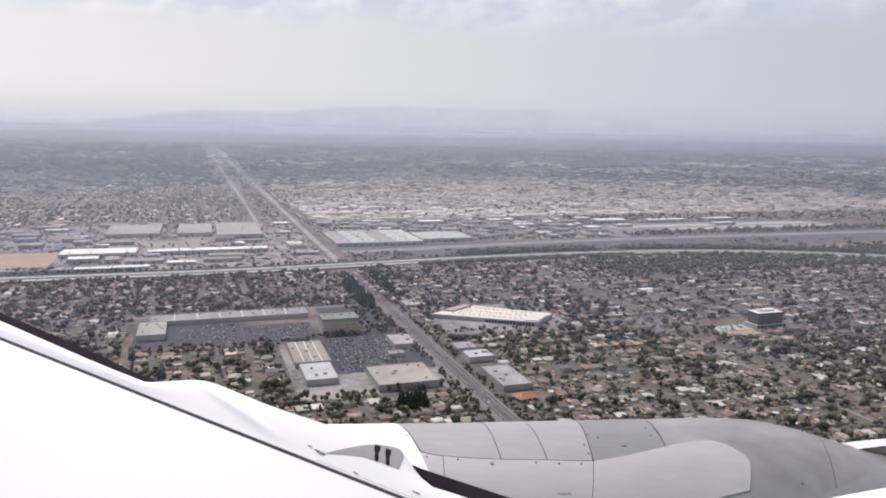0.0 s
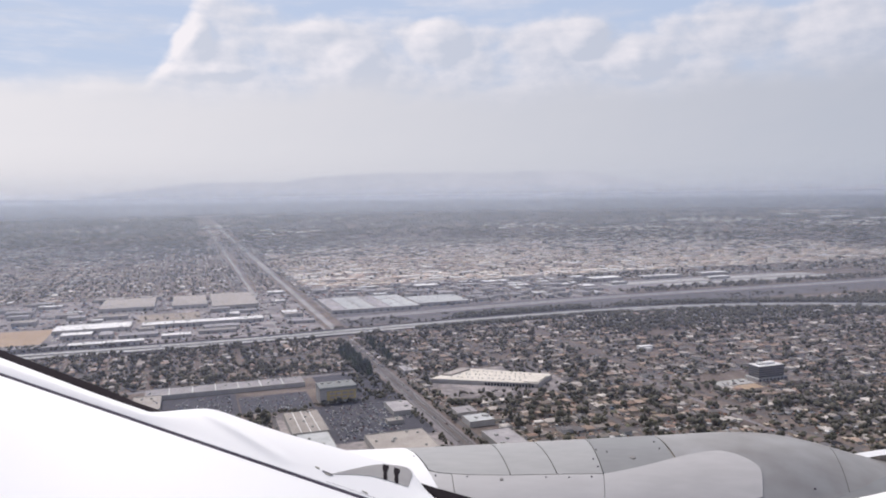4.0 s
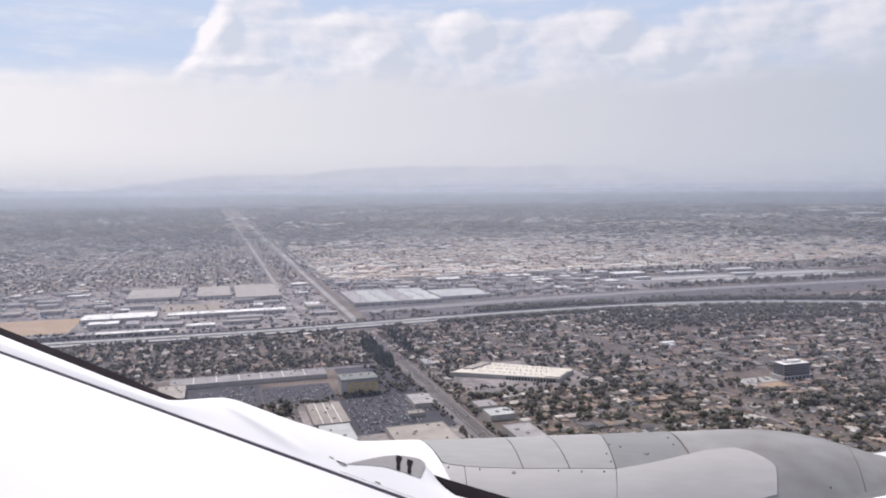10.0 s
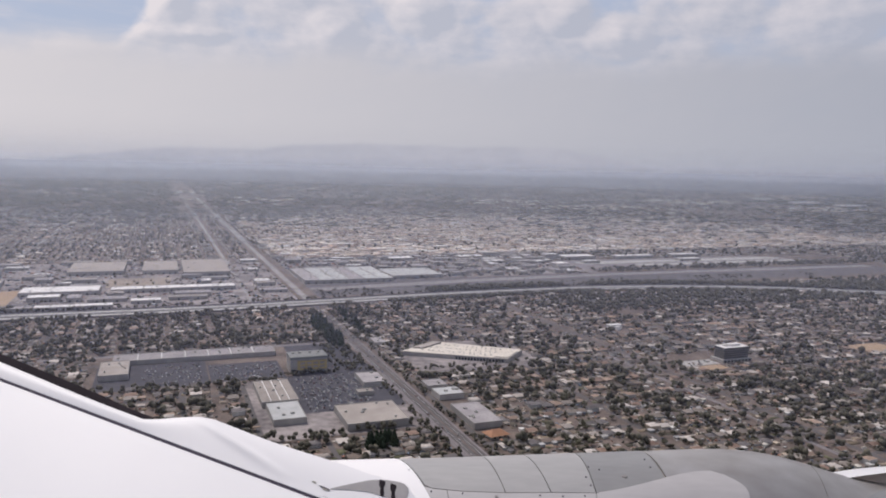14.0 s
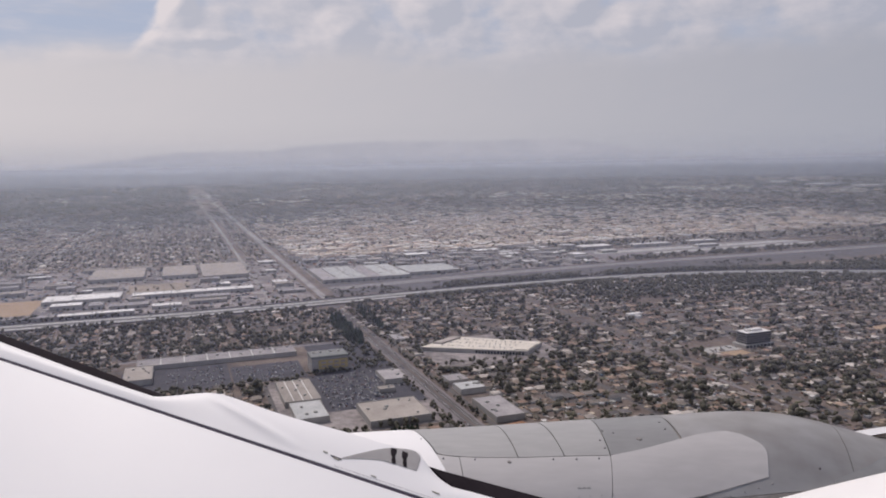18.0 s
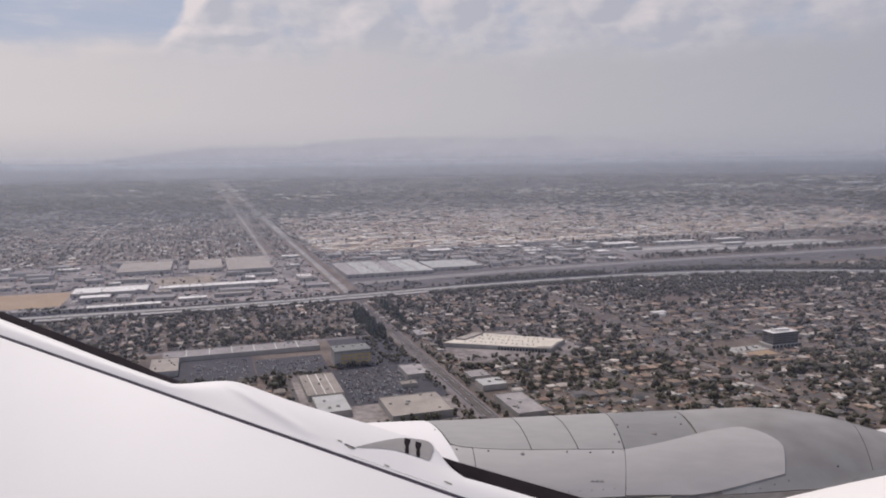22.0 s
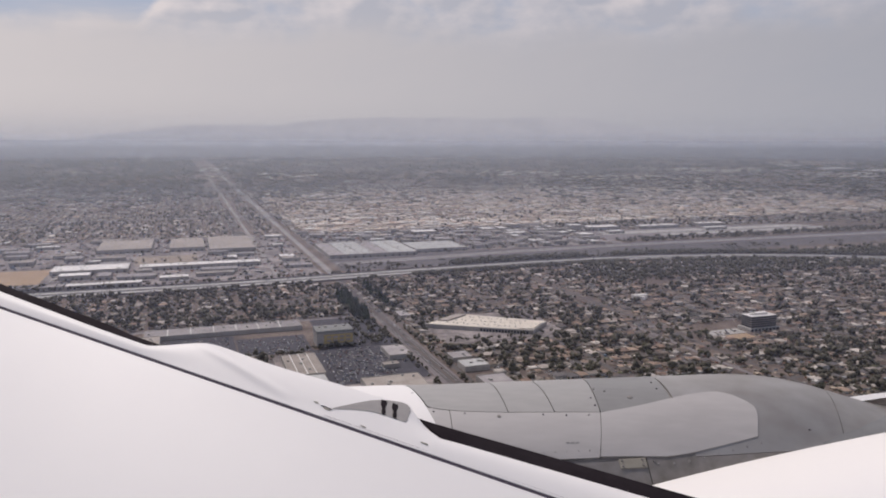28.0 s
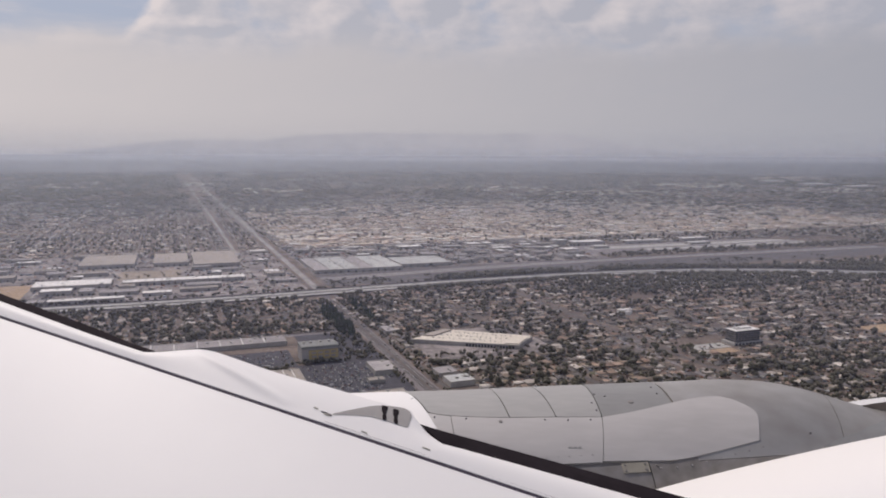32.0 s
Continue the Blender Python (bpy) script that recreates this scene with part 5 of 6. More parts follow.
def building(name, a0, a1, b0, b1, h, roof, label, category="warehouse", group="", units=4, doors=0, skylights=0, ribs=0, wall="plaster"):
    """Flat-roofed building with parapet, roof units, loading doors on the near side, skylights and roof ribs."""
    w, l = a1 - a0, b1 - b0
    top = empty(name, on_grid((a0 + a1) / 2, (b0 + b1) / 2), label, category, group)
    part("wall", boxes_bm([(-w / 2, -l / 2, 0, w / 2, l / 2, h)]), M[wall], top)
    part("roof", boxes_bm([(-w / 2 + 0.5, -l / 2 + 0.5, h, w / 2 - 0.5, l / 2 - 0.5, h + 0.25)]), M[roof], top)
    for x0, y0, x1, y1 in ((-w / 2, -l / 2, w / 2, -l / 2 + 0.5), (-w / 2, l / 2 - 0.5, w / 2, l / 2), (-w / 2, -l / 2 + 0.5, -w / 2 + 0.5, l / 2 - 0.5), (w / 2 - 0.5, -l / 2 + 0.5, w / 2, l / 2 - 0.5)):
        part("parapet", boxes_bm([(x0, y0, h, x1, y1, h + 0.9)]), M[wall], top)
    for _ in range(units):
        x, y, s = rng.uniform(-w / 2 + 4, w / 2 - 4), rng.uniform(-l / 2 + 4, l / 2 - 4), rng.uniform(1.2, 2.4)
        part("roof_unit", boxes_bm([(x - s, y - s, h + 0.25, x + s, y + s, h + 1.8), (x - s * 0.6, y - s * 0.6, h + 1.8, x + s * 0.6, y + s * 0.6, h + 2.3)]), M["concrete"], top, "grey roof unit")
    for i in range(doors):
        x = -w / 2 + w * (i + 0.5) / doors
        part("loading_door", boxes_bm([(x - 1.8, -l / 2 - 0.12, 0.3, x + 1.8, -l / 2 + 0.02, min(4.2, h - 1))]), M["glass"], top, "dark loading door")
    for i in range(skylights):
        x, y = -w / 2 + w * (i + 0.5) / skylights, rng.uniform(-0.25, 0.25) * l
        part("skylight", boxes_bm([(x - 1.6, y - 2.6, h + 0.25, x + 1.6, y + 2.6, h + 0.8)]), M["glass"], top, "dark skylight")
    for i in range(ribs):
        x = -w / 2 + w * (i + 1) / (ribs + 1)
        part("roof_rib", boxes_bm([(x - 0.5, -l / 2 + 0.6, h + 0.25, x + 0.5, l / 2 - 0.6, h + 1.1)]), M["white_roof"], top)
    return top


building("shopping_centre", -70, 168, 1170, 1214, 6.5, "flat_roof", "long grey flat-roofed shopping centre behind a car park", "shop", units=10, ribs=6)
building("shopping_annex", -85, -46, 1090, 1168, 8, "tan_roof", "tan flat-roofed wing of the shopping centre", "shop", units=5)
building("shop", 114, 160, 912, 1008, 7, "tan_roof", "tan flat-roofed shop beside the car park", "shop", "shops round the car park", 5, ribs=3)
building("shop", 118, 157, 842, 908, 7, "pale_roof", "pale flat-roofed shop beside the car park", "shop", "shops round the car park", 3)
building("shop", 196, 270, 800, 872, 8, "tan_roof", "broad sandy flat-roofed shop beside the car park", "shop", "shops round the car park", 6)
building("shop", 258, 291, 962, 1014, 6, "flat_roof", "small grey flat-roofed shop by the boulevard", "shop", "shops by the boulevard", 2)
building("shop", 240, 262, 925, 940, 5, "tan_roof", "small tan shop standing in the car park", "shop", "shops by the boulevard", 1)
building("shop", 337, 372, 876, 908, 7, "pale_roof", "pale flat-roofed shop by the boulevard", "shop", "shops by the boulevard", 3)
building("shop", 337, 374, 762, 838, 7, "flat_roof", "grey flat-roofed shop by the boulevard", "shop", "shops by the boulevard", 5)
building("shop", 337, 366, 922, 952, 6, "flat_roof", "grey flat-roofed shop by the boulevard", "shop", "shops by the boulevard", 2)
building("shop", 337, 356, 1185, 1225, 6, "flat_roof", "grey flat-roofed shop by the boulevard", "shop", "shops by the boulevard", 2)

# tall store with a green band and ochre sign panel
store = empty("department_store", on_grid(200, 1078), "tall grey store with green cornice and ochre sign panel", "shop")
part("wall", boxes_bm([(-27, -22, 0, 27, 14, 21)]), M["plaster"], store, "mauve-grey walls")
part("cornice", boxes_bm([(-27.6, -22.6, 21, 27.6, 14.6, 24)]), M["teal"], store, "green cornice band")
part("roof", boxes_bm([(-26, -21, 24, 26, 13, 24.4)]), M["teal"], store, "dull green-grey roof")
part("sign_panel", boxes_bm([(-17, -22.5, 5, 26, -22.02, 18.5)]), M["sign"], store, "ochre sign panel")
part("sign_border", boxes_bm([(-17.6, -22.4, 18.5, 26.6, -22.02, 19.5), (-17.6, -22.4, 4, 26.6, -22.02, 5)]), M["teal"], store, "green border of the sign")
for row in (7.5, 13.0):
    for i in range(4):
        part("sign_bar", boxes_bm([(-13 + 9.5 * i, -22.8, row, -6 + 9.5 * i, -22.52, row + 3.2)]), M["tan_roof"], store, "plain bar on the sign")
for x in (-20, -10, 5, 18):
    part("roof_unit", boxes_bm([(x - 2, 0, 24.4, x + 2, 5, 26.4)]), M["concrete"], store)
part("entrance", boxes_bm([(-26, -22.4, 0, -18.5, -22.02, 6)]), M["glass"], store, "dark glass entrance")

# long pale building with a dotted roof and a dark arcade
C1, C2, C3, C4 = (360, 1118), (436, 1166), (556, 1070), (508, 1022)
hall = empty("market_hall", Matrix.Identity(4), "long bright cream building with dotted roof and arcade", "shop")


def hall_at(u, v):
    a = (C1[0] + (C4[0] - C1[0]) * u) * (1 - v) + (C2[0] + (C3[0] - C2[0]) * u) * v
    b = (C1[1] + (C4[1] - C1[1]) * u) * (1 - v) + (C2[1] + (C3[1] - C2[1]) * u) * v
    return at(a, b)


part("wall", prism_bm([hall_at(0, 0), hall_at(1, 0), hall_at(1, 1), hall_at(0, 1)], 0, 6.5), M["plaster"], hall)
part("roof", prism_bm([hall_at(0.005, 0.01), hall_at(0.995, 0.01), hall_at(0.995, 0.99), hall_at(0.005, 0.99)], 6.5, 6.9), M["cream_roof"], hall, "cream gravel roof")
part("raised_end", prism_bm([hall_at(0.86, 0.05), hall_at(0.99, 0.05), hall_at(0.99, 0.75), hall_at(0.86, 0.75)], 6.9, 8.6), M["cream_roof"], hall, "raised cream roof end")
part("raised_end", prism_bm([hall_at(0.02, 0.3), hall_at(0.12, 0.3), hall_at(0.12, 0.9), hall_at(0.02, 0.9)], 6.9, 9.2), M["tan_roof"], hall, "raised tan roof end")
for i in range(14):
    for j in range(3):
        x, y = hall_at(0.15 + 0.05 * i, 0.2 + 0.28 * j + 0.04 * (i % 2))
        part("roof_unit", boxes_bm([(x - 1.1, y - 1.1, 6.9, x + 1.1, y + 1.1, 8.0)]), M["brown_grey"], hall, "small dark roof unit")
for i in range(16):
    u = 0.52 + 0.028 * i
    p, q = Vector(hall_at(u, -0.012)), Vector(hall_at(u + 0.016, 0.004))
    part("arch", prism_bm([hall_at(u, -0.01), hall_at(u + 0.017, -0.01), hall_at(u + 0.017, 0.004), hall_at(u, 0.004)], 0.2, 4.6), M["glass"], hall, "dark arch of the arcade")

# office block: dark floors of glass between pale slabs
office = empty("office_block", on_grid(873, 938), "dark glazed five-storey office block with pale rooftop", "office")
part("podium", boxes_bm([(-29, -15, 0, 29, 15, 4.5)]), M["concrete"], office, "pale ground floor")
part("core", boxes_bm([(-24.5, -11.5, 4.5, 24.5, 11.5, 22)]), M["glass"], office, "dark glazed body")
for f in range(6):
    z = 4.5 + 3.5 * f
    part("floor_slab", boxes_bm([(-25, -12, z, 25, 12, z + 1.0)]), M["brown_grey"], office, "dark spandrel band")
for i in range(9):
    x = -24.6 + 49.2 * i / 8
    part("mullion", boxes_bm([(x - 0.15, -11.8, 4.5, x + 0.15, -11.4, 22)]), M["brown_grey"], office)
part("roof", boxes_bm([(-25, -12, 23.0, 25, 12, 23.5)]), M["white_roof"], office, "pale roof")
part("penthouse", boxes_bm([(-8, -4, 23.5, 14, 6, 26.5)]), M["white_roof"], office, "pale rooftop plant room")
part("penthouse", boxes_bm([(-16, -3, 23.5, -9, 4, 25)]), M["concrete"], office, "grey rooftop plant")
for i in range(8):
    part("bay", boxes_bm([(-27.5 + 7.2 * i, -15.3, 0.4, -23 + 7.2 * i, -14.98, 3.6)]), M["glass"], office, "dark ground floor bay")

# two small landmarks among the houses: a clay-roofed restaurant and a white chapel hall
diner = empty("restaurant", on_grid(352, 735, 0, 8), "low restaurant with a broad hipped clay roof", "restaurant")
part("wall", boxes_bm([(-11, -9, 0, 11, 9, 4)]), M["plaster"], diner)
bm = bmesh.new()
e = [bm.verts.new(v) for v in ((-13, -11, 4), (13, -11, 4), (13, 11, 4), (-13, 11, 4), (-4, 0, 9), (4, 0, 9))]
for f in ((0, 1, 5, 4), (2, 3, 4, 5), (1, 2, 5), (3, 0, 4), (3, 2, 1, 0)):
    bm.faces.new([e[j] for j in f])
part("roof", bm, M["clay"], diner, "orange-brown hipped roof")
for x in (-7, 0, 7):
    part("window", boxes_bm([(x - 1.6, -9.15, 1, x + 1.6, -8.98, 2.9)]), M["glass"], diner, "dark window")
chapel = empty("chapel_hall", on_grid(822, 1198, 0, 0), "small bright white hall with a wing among houses", "hall")
for name, x0, y0, x1, y1, h in (("nave", -14, -6, 14, 6, 8), ("wing", -4, -16, 4, -6.02, 6)):
    body = part(name, boxes_bm([(x0, y0, 0, x1, y1, h)]), M["white_roof"], chapel)
    part("roof", boxes_bm([(x0 - 0.5, y0 - 0.5, h, x1 + 0.5, y1 + 0.5, h + 0.5)]), M["white_roof"], body, "white flat roof")

# white sheds and warehouses beyond the freeway
building("white_warehouse", -298, -134, 1836, 1918, 9, "white_roof", "long bright white-roofed warehouse", "warehouse", "white warehouses", 6, 10)
building("white_warehouse", -110, 168, 1840, 1885, 9, "white_roof", "very long bright white-roofed warehouse with bays", "warehouse", "white warehouses", 14, 18, 8)
building("long_shed", -242, -170, 1652, 1680, 7, "white_roof", "low long white shed beside the freeway", "warehouse", "freeway sheds", 2, 6)
building("long_shed", -168, -96, 1649, 1677, 8, "white_roof", "low long white shed beside the freeway", "warehouse", "freeway sheds", 2, 6)
building("long_shed", -420, -246, 1652, 1684, 7, "flat_roof", "low grey shed beside the freeway", "warehouse", "freeway sheds", 4, 6)
building("warehouse", -235, -95, 2155, 2360, 10, "tan_roof", "big pale tan-roofed warehouse", "warehouse", "big warehouses", 6, 8)
building("warehouse", -48, 44, 2145, 2358, 10, "tan_roof", "big pale tan-roofed warehouse", "warehouse", "big warehouses", 5, 6)
building("warehouse", 56, 178, 2085, 2362, 11, "tan_roof", "big pale tan-roofed warehouse", "warehouse", "big warehouses", 6, 8)
for i in range(6):
    building("bay_warehouse", 345 + 40 * i, 384 + 40 * i, 1880, 2120, 9, "pale_roof" if i % 3 else "flat_roof", "long pale warehouse bay side by side with others", "warehouse", "warehouse bays", 3, 2, 2)
building("bay_warehouse", 590, 740, 1915, 2060, 9, "pale_roof", "broad pale-roofed warehouse in a paved yard", "warehouse", "big warehouses", 5, 8)
taken = [(-305, -135, 1830, 1910), (-115, 170, 1835, 1890), (-425, -90, 1635, 1690), (-530, -296, 1690, 1935), (-132, 26, 1925, 2080), (-240, 182, 2080, 2365), (340, 590, 1875, 2125), (585, 745, 1890, 2065), (176, 204, 1640, 2420)]
count = 0
for _ in range(2500):
    if count >= 150:
        break
    w, l = rng.uniform(22, 85), rng.uniform(20, 60)
    a0, b0 = (rng.uniform(-1150, 270), rng.uniform(1660, 2390)) if rng.random() < 0.45 else (rng.uniform(345, 1230), rng.uniform(1905, 2400))
    box = (a0, a0 + w, b0, b0 + l)
    if box[1] > 288 and a0 < 340 or box[1] > 1240 or box[3] > 2420:
        continue
    if any(box[0] < t[1] + 6 and box[1] > t[0] - 6 and box[2] < t[3] + 6 and box[3] > t[2] - 6 for t in taken):
        continue
    taken.append(box)
    count += 1
    kind = rng.choice(["white_roof", "flat_roof", "flat_roof", "tan_roof"])
    building("warehouse", *box, rng.uniform(6, 10), kind, {"white_roof": "white-roofed", "flat_roof": "grey-roofed", "tan_roof": "tan-roofed"}[kind] + " low warehouse in a paved yard", "warehouse", "low warehouses", 2, 2)
# shops and blocks of flats strung along the boulevard and the avenue towards the horizon
count = 0
for i in range(70):
    b0 = 2430 + 8 * i
    for a0 in (255.0, 338.0, 140.0, 206.0):
        if rng.random() < 0.20:
            w, l = rng.uniform(22, 38), rng.uniform(10, 22)
            x, y = at(a0 + 10, b0)
            if math.hypot(x, y) < 2950 and i % 3 == 0:
                kind = rng.choice(["white_roof", "flat_roof", "tan_roof"])
                building("street_shop", a0, a0 + w, b0, b0 + l, rng.uniform(5, 9), kind, "small flat-roofed shop by the straight avenue", "shop", "avenue shops", 1)
for a0, b0, w, l, h in ((1300, 2200, 120, 60, 12), (1240, 2230, 50, 40, 18), (1500, 2195, 160, 40, 10), (1750, 2200, 120, 40, 10), (1320, 2110, 60, 30, 8), (1700, 2100, 90, 30, 8)):
    building("hangar", a0, a0 + w, b0, b0 + l, h, "white_roof", "pale hangar beside the airfield", "hangar", "hangars", 2, 4)

# white storage tanks on the far horizon
for i in range(13):
    azi, d = radians(-24.6 + 0.42 * i + rng.uniform(-0.1, 0.1)), 14500 + 2500 * rng.random()
    x, y, z, k = [float(v[0]) for v in lay(np.array([d * math.sin(azi)]), np.array([d * math.cos(azi)]))]
    tank = empty("storage_tank", Matrix.Translation((x, y, z)), "round white storage tank far off in haze", "tank", "tank farm")
    r, h = 78 * k * rng.uniform(0.7, 1.1), 70 * k
    bm = bmesh.new()
    bmesh.ops.create_cone(bm, cap_ends=True, segments=20, radius1=r, radius2=r, depth=h, matrix=Matrix.Translation((0, 0, h / 2)))
    part("shell", bm, M["white_roof"], tank)
    bm = bmesh.new()
    bmesh.ops.create_cone(bm, cap_ends=True, segments=20, radius1=r * 0.98, radius2=r * 0.1, depth=h * 0.25, matrix=Matrix.Translation((0, 0, h * 1.125)))
    part("roof", bm, M["white_roof"], tank)
for azi, d, w in ((0.3, 17500, 420), (-3.5, 18500, 300), (7.4, 15500, 500), (9.0, 16000, 260), (-14.0, 12500, 300), (28.0, 9500, 420), (30.5, 9000, 300), (25.0, 10500, 260)):
    x, y, z, k = [float(v[0]) for v in lay(np.array([d * math.sin(radians(azi))]), np.array([d * math.cos(radians(azi))]))]
    far = empty("far_warehouse", Matrix.Translation((x, y, z)) @ Matrix.Rotation(TURN, 4, "Z"), "large white roof far off near the horizon", "warehouse", "far white roofs")
    part("wall", boxes_bm([(-w * k / 2, -90 * k, 0, w * k / 2, 90 * k, 18 * k)]), M["plaster"], far)
    part("roof", boxes_bm([(-w * k / 2, -90 * k, 18 * k, w * k / 2, 90 * k, 20 * k)]), M["white_roof"], far)

# ---------------------------------------------------------------- single houses, trees, conifers and cars
SHAPES = []
for i in range(8):
    w, l, h, rise = 11 + 0.5 * (i % 4), 10 + 0.8 * (i % 5), 2.9 + (2.6 if i == 7 else 0), 1.4 + 0.15 * (i % 4)
    home = empty("house", Matrix.Translation((0, 0, -50)), "", "house", "houses beside the boulevard")
    part("wall", boxes_bm([(-w / 2, -l / 2, 0, w / 2, l / 2, h)]), M["wall_one"], home)
    bm = bmesh.new()
    if i % 3 == 2:
        e = [bm.verts.new(p) for p in ((-w * .54, -l * .54, h), (w * .54, -l * .54, h), (w * .54, l * .54, h), (-w * .54, l * .54, h), (-w * .54, 0, h + rise), (w * .54, 0, h + rise))]
    else:
        e = [bm.verts.new(p) for p in ((-w * .54, -l * .54, h), (w * .54, -l * .54, h), (w * .54, l * .54, h), (-w * .54, l * .54, h), (-w * .25, 0, h + rise), (w * .25, 0, h + rise))]
    for f in ((0, 1, 5, 4), (2, 3, 4, 5), (1, 2, 5), (3, 0, 4), (3, 2, 1, 0)):
        bm.faces.new([e[j] for j in f])
    part("roof", bm, M["roof_one"], home)
    gx = (w / 2 + 1.5) * (1 if i % 2 else -1)
    part("garage", boxes_bm([(gx - 3, l / 2 - 1, 0, gx + 3, l / 2 + 5, 2.6), (gx - 3.3, l / 2 - 1.3, 2.6, gx + 3.3, l / 2 + 5.3, 2.9)]), M["wall_one"], home, "flat-roofed garage")
    part("porch", boxes_bm([(-1.8, -l / 2 - 1.6, 0, 1.8, -l / 2, 0.25), (-2, -l / 2 - 1.8, 2.4, 2, -l / 2 - 0.02, 2.6), (-1.8, -l / 2 - 1.6, 0.25, -1.6, -l / 2 - 1.4, 2.4), (1.6, -l / 2 - 1.6, 0.25, 1.8, -l / 2 - 1.4, 2.4)]), M["wall_one"], home, "small front porch")
    home["label"] = ("low stucco house with a hipped roof in a tight row", "low stucco house with a hipped roof under garden trees", "low stucco house with a gabled roof in a tight row")[i % 3] if i != 7 else "two-storey stucco house with a hipped roof"
    SHAPES.append(home)
for n_, i in enumerate(order):
    m = on_grid(float(PA[i]), float(PB[i]), 0, 0 if PS[i] > 0 else 180)
    k = int(rng.integers(0, 8))
    if n_ < 8:
        SHAPES[n_].matrix_basis = m
    else:
        copy_thing(SHAPES[k], m)


def crown_bm(r, h, seed, pieces, cone=False):
    ran = random.Random(seed)
    bm = bmesh.new()
    for _ in range(pieces):
        f = ran.random()
        ang = ran.random() * math.tau
        if cone:
            z = 1.5 + (h - 1.5) * f
            rad = r * (1 - f) * ran.uniform(0.3, 1.0)
            s = r * (0.25 + 0.4 * (1 - f))
        else:
            z = h * (0.35 + 0.5 * f)
            rad = r * ran.random() ** 0.6 * math.sqrt(max(0.05, 1 - (2 * f - 0.9) ** 2))
            s = r * ran.uniform(0.22, 0.42)
        m = Matrix.Translation((rad * math.cos(ang), rad * math.sin(ang), z)) @ Matrix.Rotation(ran.random() * 6, 4, "Z") @ Matrix.Diagonal((s, s * ran.uniform(0.7, 1.2), s * (1.5 if cone else 0.75), 1))
        made = bmesh.ops.create_icosphere(bm, subdivisions=1, radius=1, matrix=m)
        for v in made["verts"]:
            v.co += Vector((ran.uniform(-1, 1), ran.uniform(-1, 1), ran.uniform(-1, 1))) * s * 0.2
    return bm


def trunk_bm(r, h, seed):
    ran = random.Random(seed)
    bm = bmesh.new()
    bmesh.ops.create_cone(bm, cap_ends=True, segments=7, radius1=r, radius2=r * 0.6, depth=h, matrix=Matrix.Translation((0, 0, h / 2)))
    for i in range(4):
        ang = i * 1.6 + ran.random()
        m = Matrix.Translation((0, 0, h * 0.85)) @ Matrix.Rotation(ang, 4, "Z") @ Matrix.Rotation(radians(40), 4, "Y") @ Matrix.Translation((0, 0, h * 0.3))
        bmesh.ops.create_cone(bm, cap_ends=True, segments=5, radius1=r * 0.5, radius2=r * 0.2, depth=h * 0.6, matrix=m)
    return bm


TREES = []
for i in range(6):
    r, h = (3.2, 4.2, 2.6, 5.2, 3.6, 6.2)[i], (7.0, 8.5, 6.0, 11.0, 9.0, 12.0)[i]
    tree = empty("tree", Matrix.Translation((0, 0, -60)), "dark green broad-leaved garden tree" if i != 5 else "large spreading dark green garden tree", "tree", "garden trees")
    part("trunk", trunk_bm(0.08 * r, h * 0.45, i), M["bark"], tree)
    part("crown", crown_bm(r, h, i, 26), M["leaf_one"], tree)
    TREES.append(tree)
spots = []
for _ in range(4000):
    a, b = rng.uniform(376, 1050), rng.uniform(640, 1010)
    if free(np.array([a]), np.array([b]), 2)[0]:
        near_house = np.min(np.hypot(PA[order] - a, PB[order] - b))
        if near_house > 7.5:
            spots.append((a, b))
    if len(spots) >= 290:
        break
for n_, (a, b) in enumerate(spots):
    m = on_grid(a, b, 0, rng.uniform(0, 360))
    if n_ < 6:
        TREES[n_].matrix_basis = m
    else:
        copy_thing(TREES[int(rng.choice(6, p=[.26, .2, .28, .09, .12, .05]))], m)
CONES = []
for i in range(3):
    h = (17, 21, 19)[i]
    tree = empty("conifer", Matrix.Translation((0, 0, -60)), "tall dark conifer beside the boulevard", "tree", "conifers by the boulevard")
    part("trunk", trunk_bm(0.4, 4, i), M["bark"], tree)
    part("crown", crown_bm(4.6, h, 40 + i, 60, True), M["pine"], tree)
    CONES.append(tree)
spots = [(284 + rng.uniform(-4, 4), 1205 + 9.0 * i + rng.uniform(-2, 2)) for i in range(24)] + [(272 + rng.uniform(-4, 4), 1215 + 11.0 * i) for i in range(18)] + [(343 + rng.uniform(-3, 3), 1290 + 13.0 * i) for i in range(16)] + [(204 + 5 * i + rng.uniform(-3, 3), 735 + 9.0 * (i % 3) + rng.uniform(-3, 3)) for i in range(7)]
for n_, (a, b) in enumerate(spots):
    m = on_grid(a, b, 0, rng.uniform(0, 360))
    if n_ < 3:
        CONES[n_].matrix_basis = m
    else:
        copy_thing(CONES[n_ % 3], m)

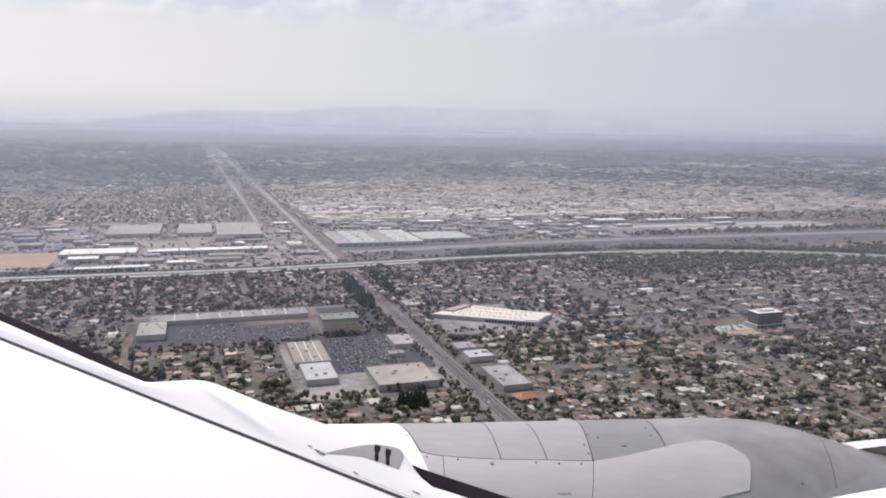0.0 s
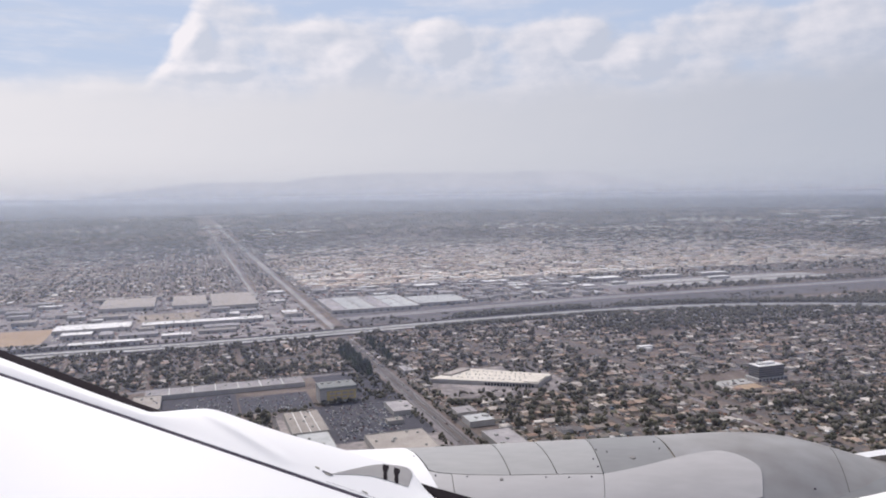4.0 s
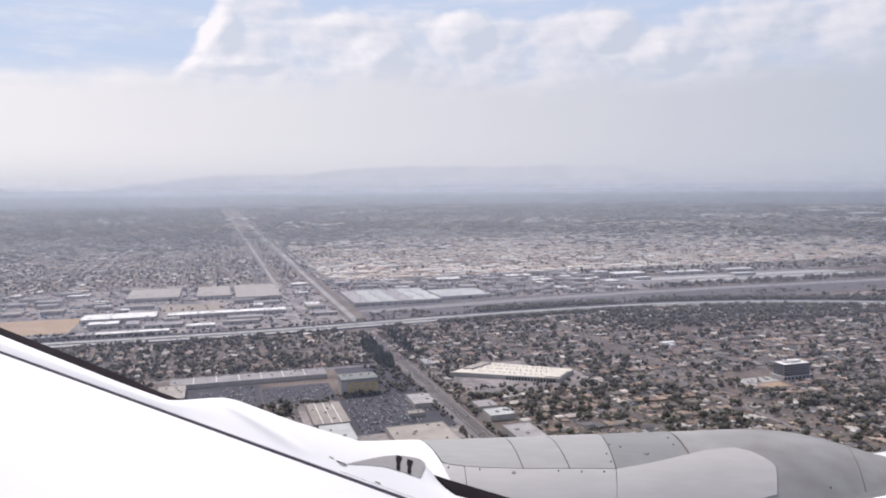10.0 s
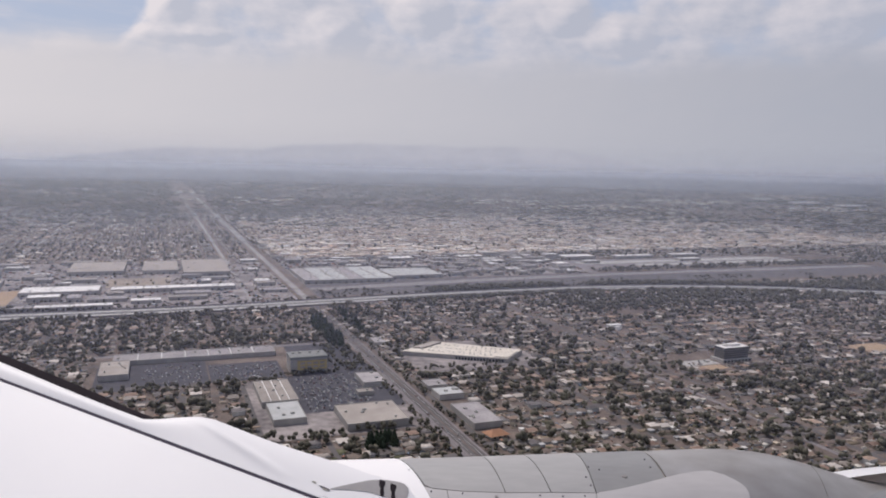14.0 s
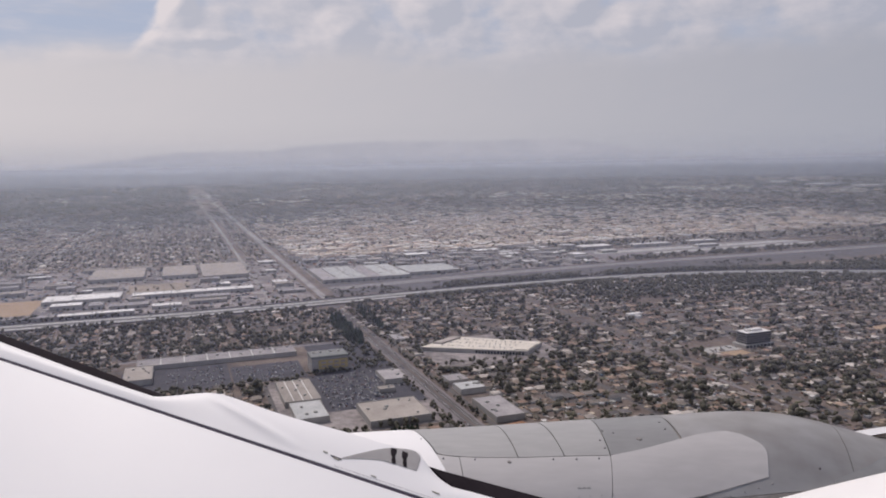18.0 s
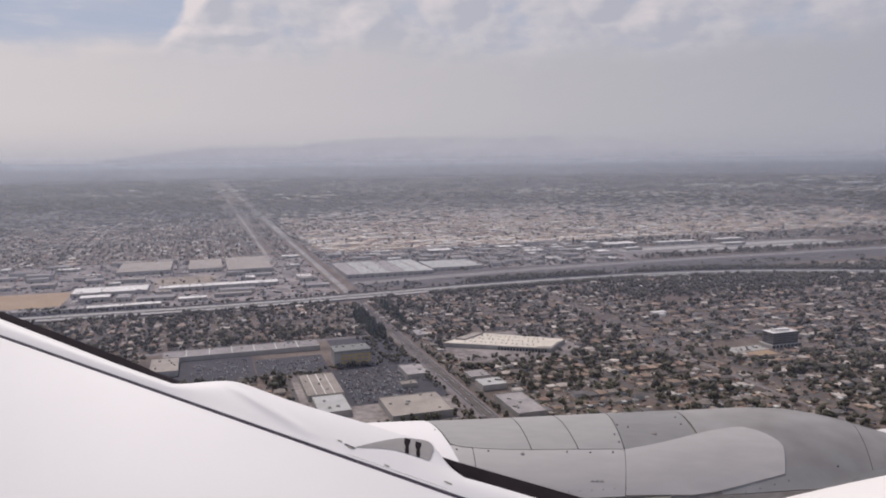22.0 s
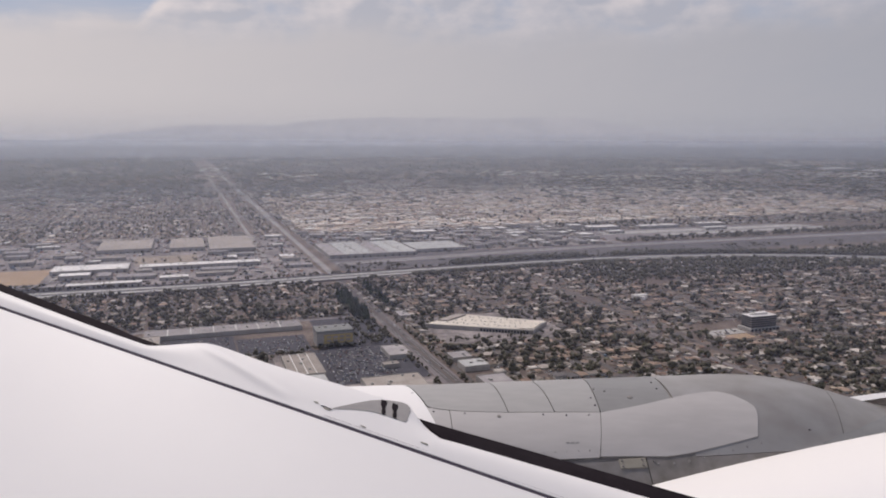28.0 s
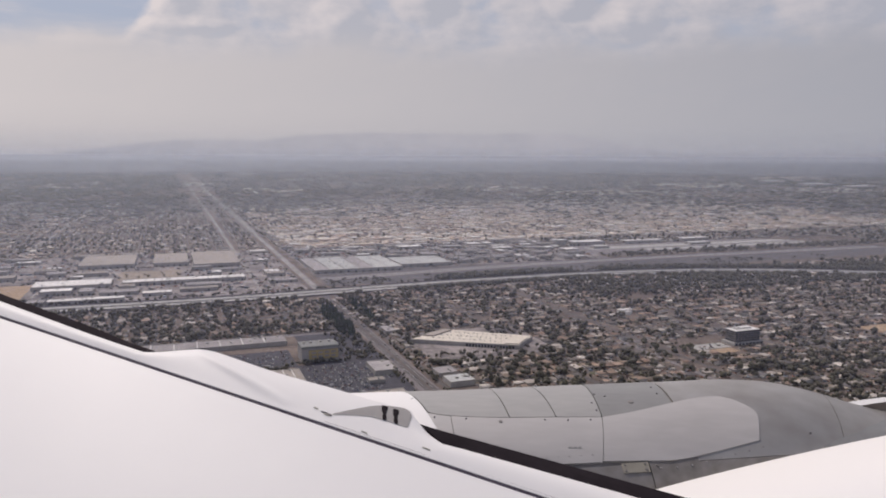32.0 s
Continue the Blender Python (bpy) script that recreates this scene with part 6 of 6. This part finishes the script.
CARS = []
for i in range(3):
    l, w, h = (4.5, 4.9, 4.2)[i], (1.8, 1.95, 1.75)[i], (1.45, 1.8, 1.45)[i]
    car = empty("car", Matrix.Translation((0, 0, -70)), ("parked saloon car on dark asphalt", "parked tall utility car on dark asphalt", "parked small hatchback on dark asphalt")[i], "car", "parked cars")
    bm = boxes_bm([(-l / 2, -w / 2, 0.3, l / 2, w / 2, 0.85)])
    bmesh.ops.bevel(bm, geom=list(bm.edges), offset=0.14, segments=1, affect="EDGES")
    part("body", bm, M["car"], car)
    bm = bmesh.new()
    lo = [bm.verts.new(p) for p in ((-l * .38, -w * .45, .84), (l * .24, -w * .45, .84), (l * .24, w * .45, .84), (-l * .38, w * .45, .84))]
    hi = [bm.verts.new(p) for p in ((-l * .30, -w * .38, h - .08), (l * .08, -w * .38, h - .08), (l * .08, w * .38, h - .08), (-l * .30, w * .38, h - .08))]
    for j in range(4):
        bm.faces.new((lo[j], lo[(j + 1) % 4], hi[(j + 1) % 4], hi[j]))
    part("windows", bm, M["glass"], car, "dark car windows")
    part("car_roof", boxes_bm([(-l * .30, -w * .39, h - .1, l * .08, w * .39, h)]), M["car"], car)
    for x in (-l * .32, l * .32):
        for y in (-w * .46, w * .46):
            bm = bmesh.new()
            bmesh.ops.create_cone(bm, cap_ends=True, segments=10, radius1=.33, radius2=.33, depth=.22, matrix=Matrix.Translation((x, y, .33)) @ Matrix.Rotation(radians(90), 4, "X"))
            part("wheel", bm, M["tyre"], car)
    CARS.append(car)
bays = []
for a0, a1, b0, b1, fill, z in ((236, 288, 1060, 1130, 0.2, 0.13), (-28, 52, 1044, 1158, 0.30, 0.14), (66, 160, 1050, 1134, 0.30, 0.14), (170, 288, 950, 1040, 0.36, 0.16), (170, 255, 882, 948, 0.45, 0.16), (774, 836, 926, 946, 0.25, 0.12)):
    for b in np.arange(b0, b1, 8.2):
        for a in np.arange(a0, a1, 2.9):
            if rng.random() < fill:
                bays.append((a, b + rng.uniform(-.3, .3), z, 90 if rng.random() < 0.5 else -90))
rng.shuffle(bays)
extra = np.array(bays[270:], dtype=float)
bays = bays[:270]
ex, ey, ez, en = *at(extra[:, 0], extra[:, 1]), extra[:, 2], len(extra)
eang = TURN + np.radians(extra[:, 3])
one = np.ones(en)
heap("parked_cars", [(turned(TOP, 4.5 * one, 1.8 * one, 0.65 * one, ex, ey, ez + 0.25, eang), TOP_T, 0), (turned(TOP, 2.2 * one, 1.6 * one, 0.1 * one, ex, ey, ez + 1.35, eang), TOP_T, 0),
                     (turned(BOX, 2.5 * one, 1.7 * one, 0.46 * one, ex, ey, ez + 0.9, eang), BOX_T, 1)], [M["car_rows"], M["glass"]], "rows of parked cars on dark asphalt", "cars")
lanes = [(float(rng.choice([303.8, 306.8])), rng.uniform(720, 1500), 0.10, -90) for _ in range(18)] + [(float(rng.choice([313.2, 316.2])), rng.uniform(720, 1500), 0.10, 90) for _ in range(18)]
lanes += [(float(v), freeway_b(v) + float(rng.choice([-22, -18, -13])), 1.56, 0) for v in rng.uniform(-500, 1000, 24)] + [(float(v), freeway_b(v) + float(rng.choice([13, 18, 22])), 1.56, 180) for v in rng.uniform(-500, 1000, 24)]
for n_, (a, b, z, turn) in enumerate(list(bays) + lanes):
    m = on_grid(float(a), float(b), float(z), float(turn))
    if n_ < 3:
        CARS[n_].matrix_basis = m
    else:
        ob = copy_thing(CARS[int(rng.integers(0, 3))], m)
        if n_ >= len(bays):
            ob["label"], ob["group"] = "car on the pale roadway", "cars on the roads"
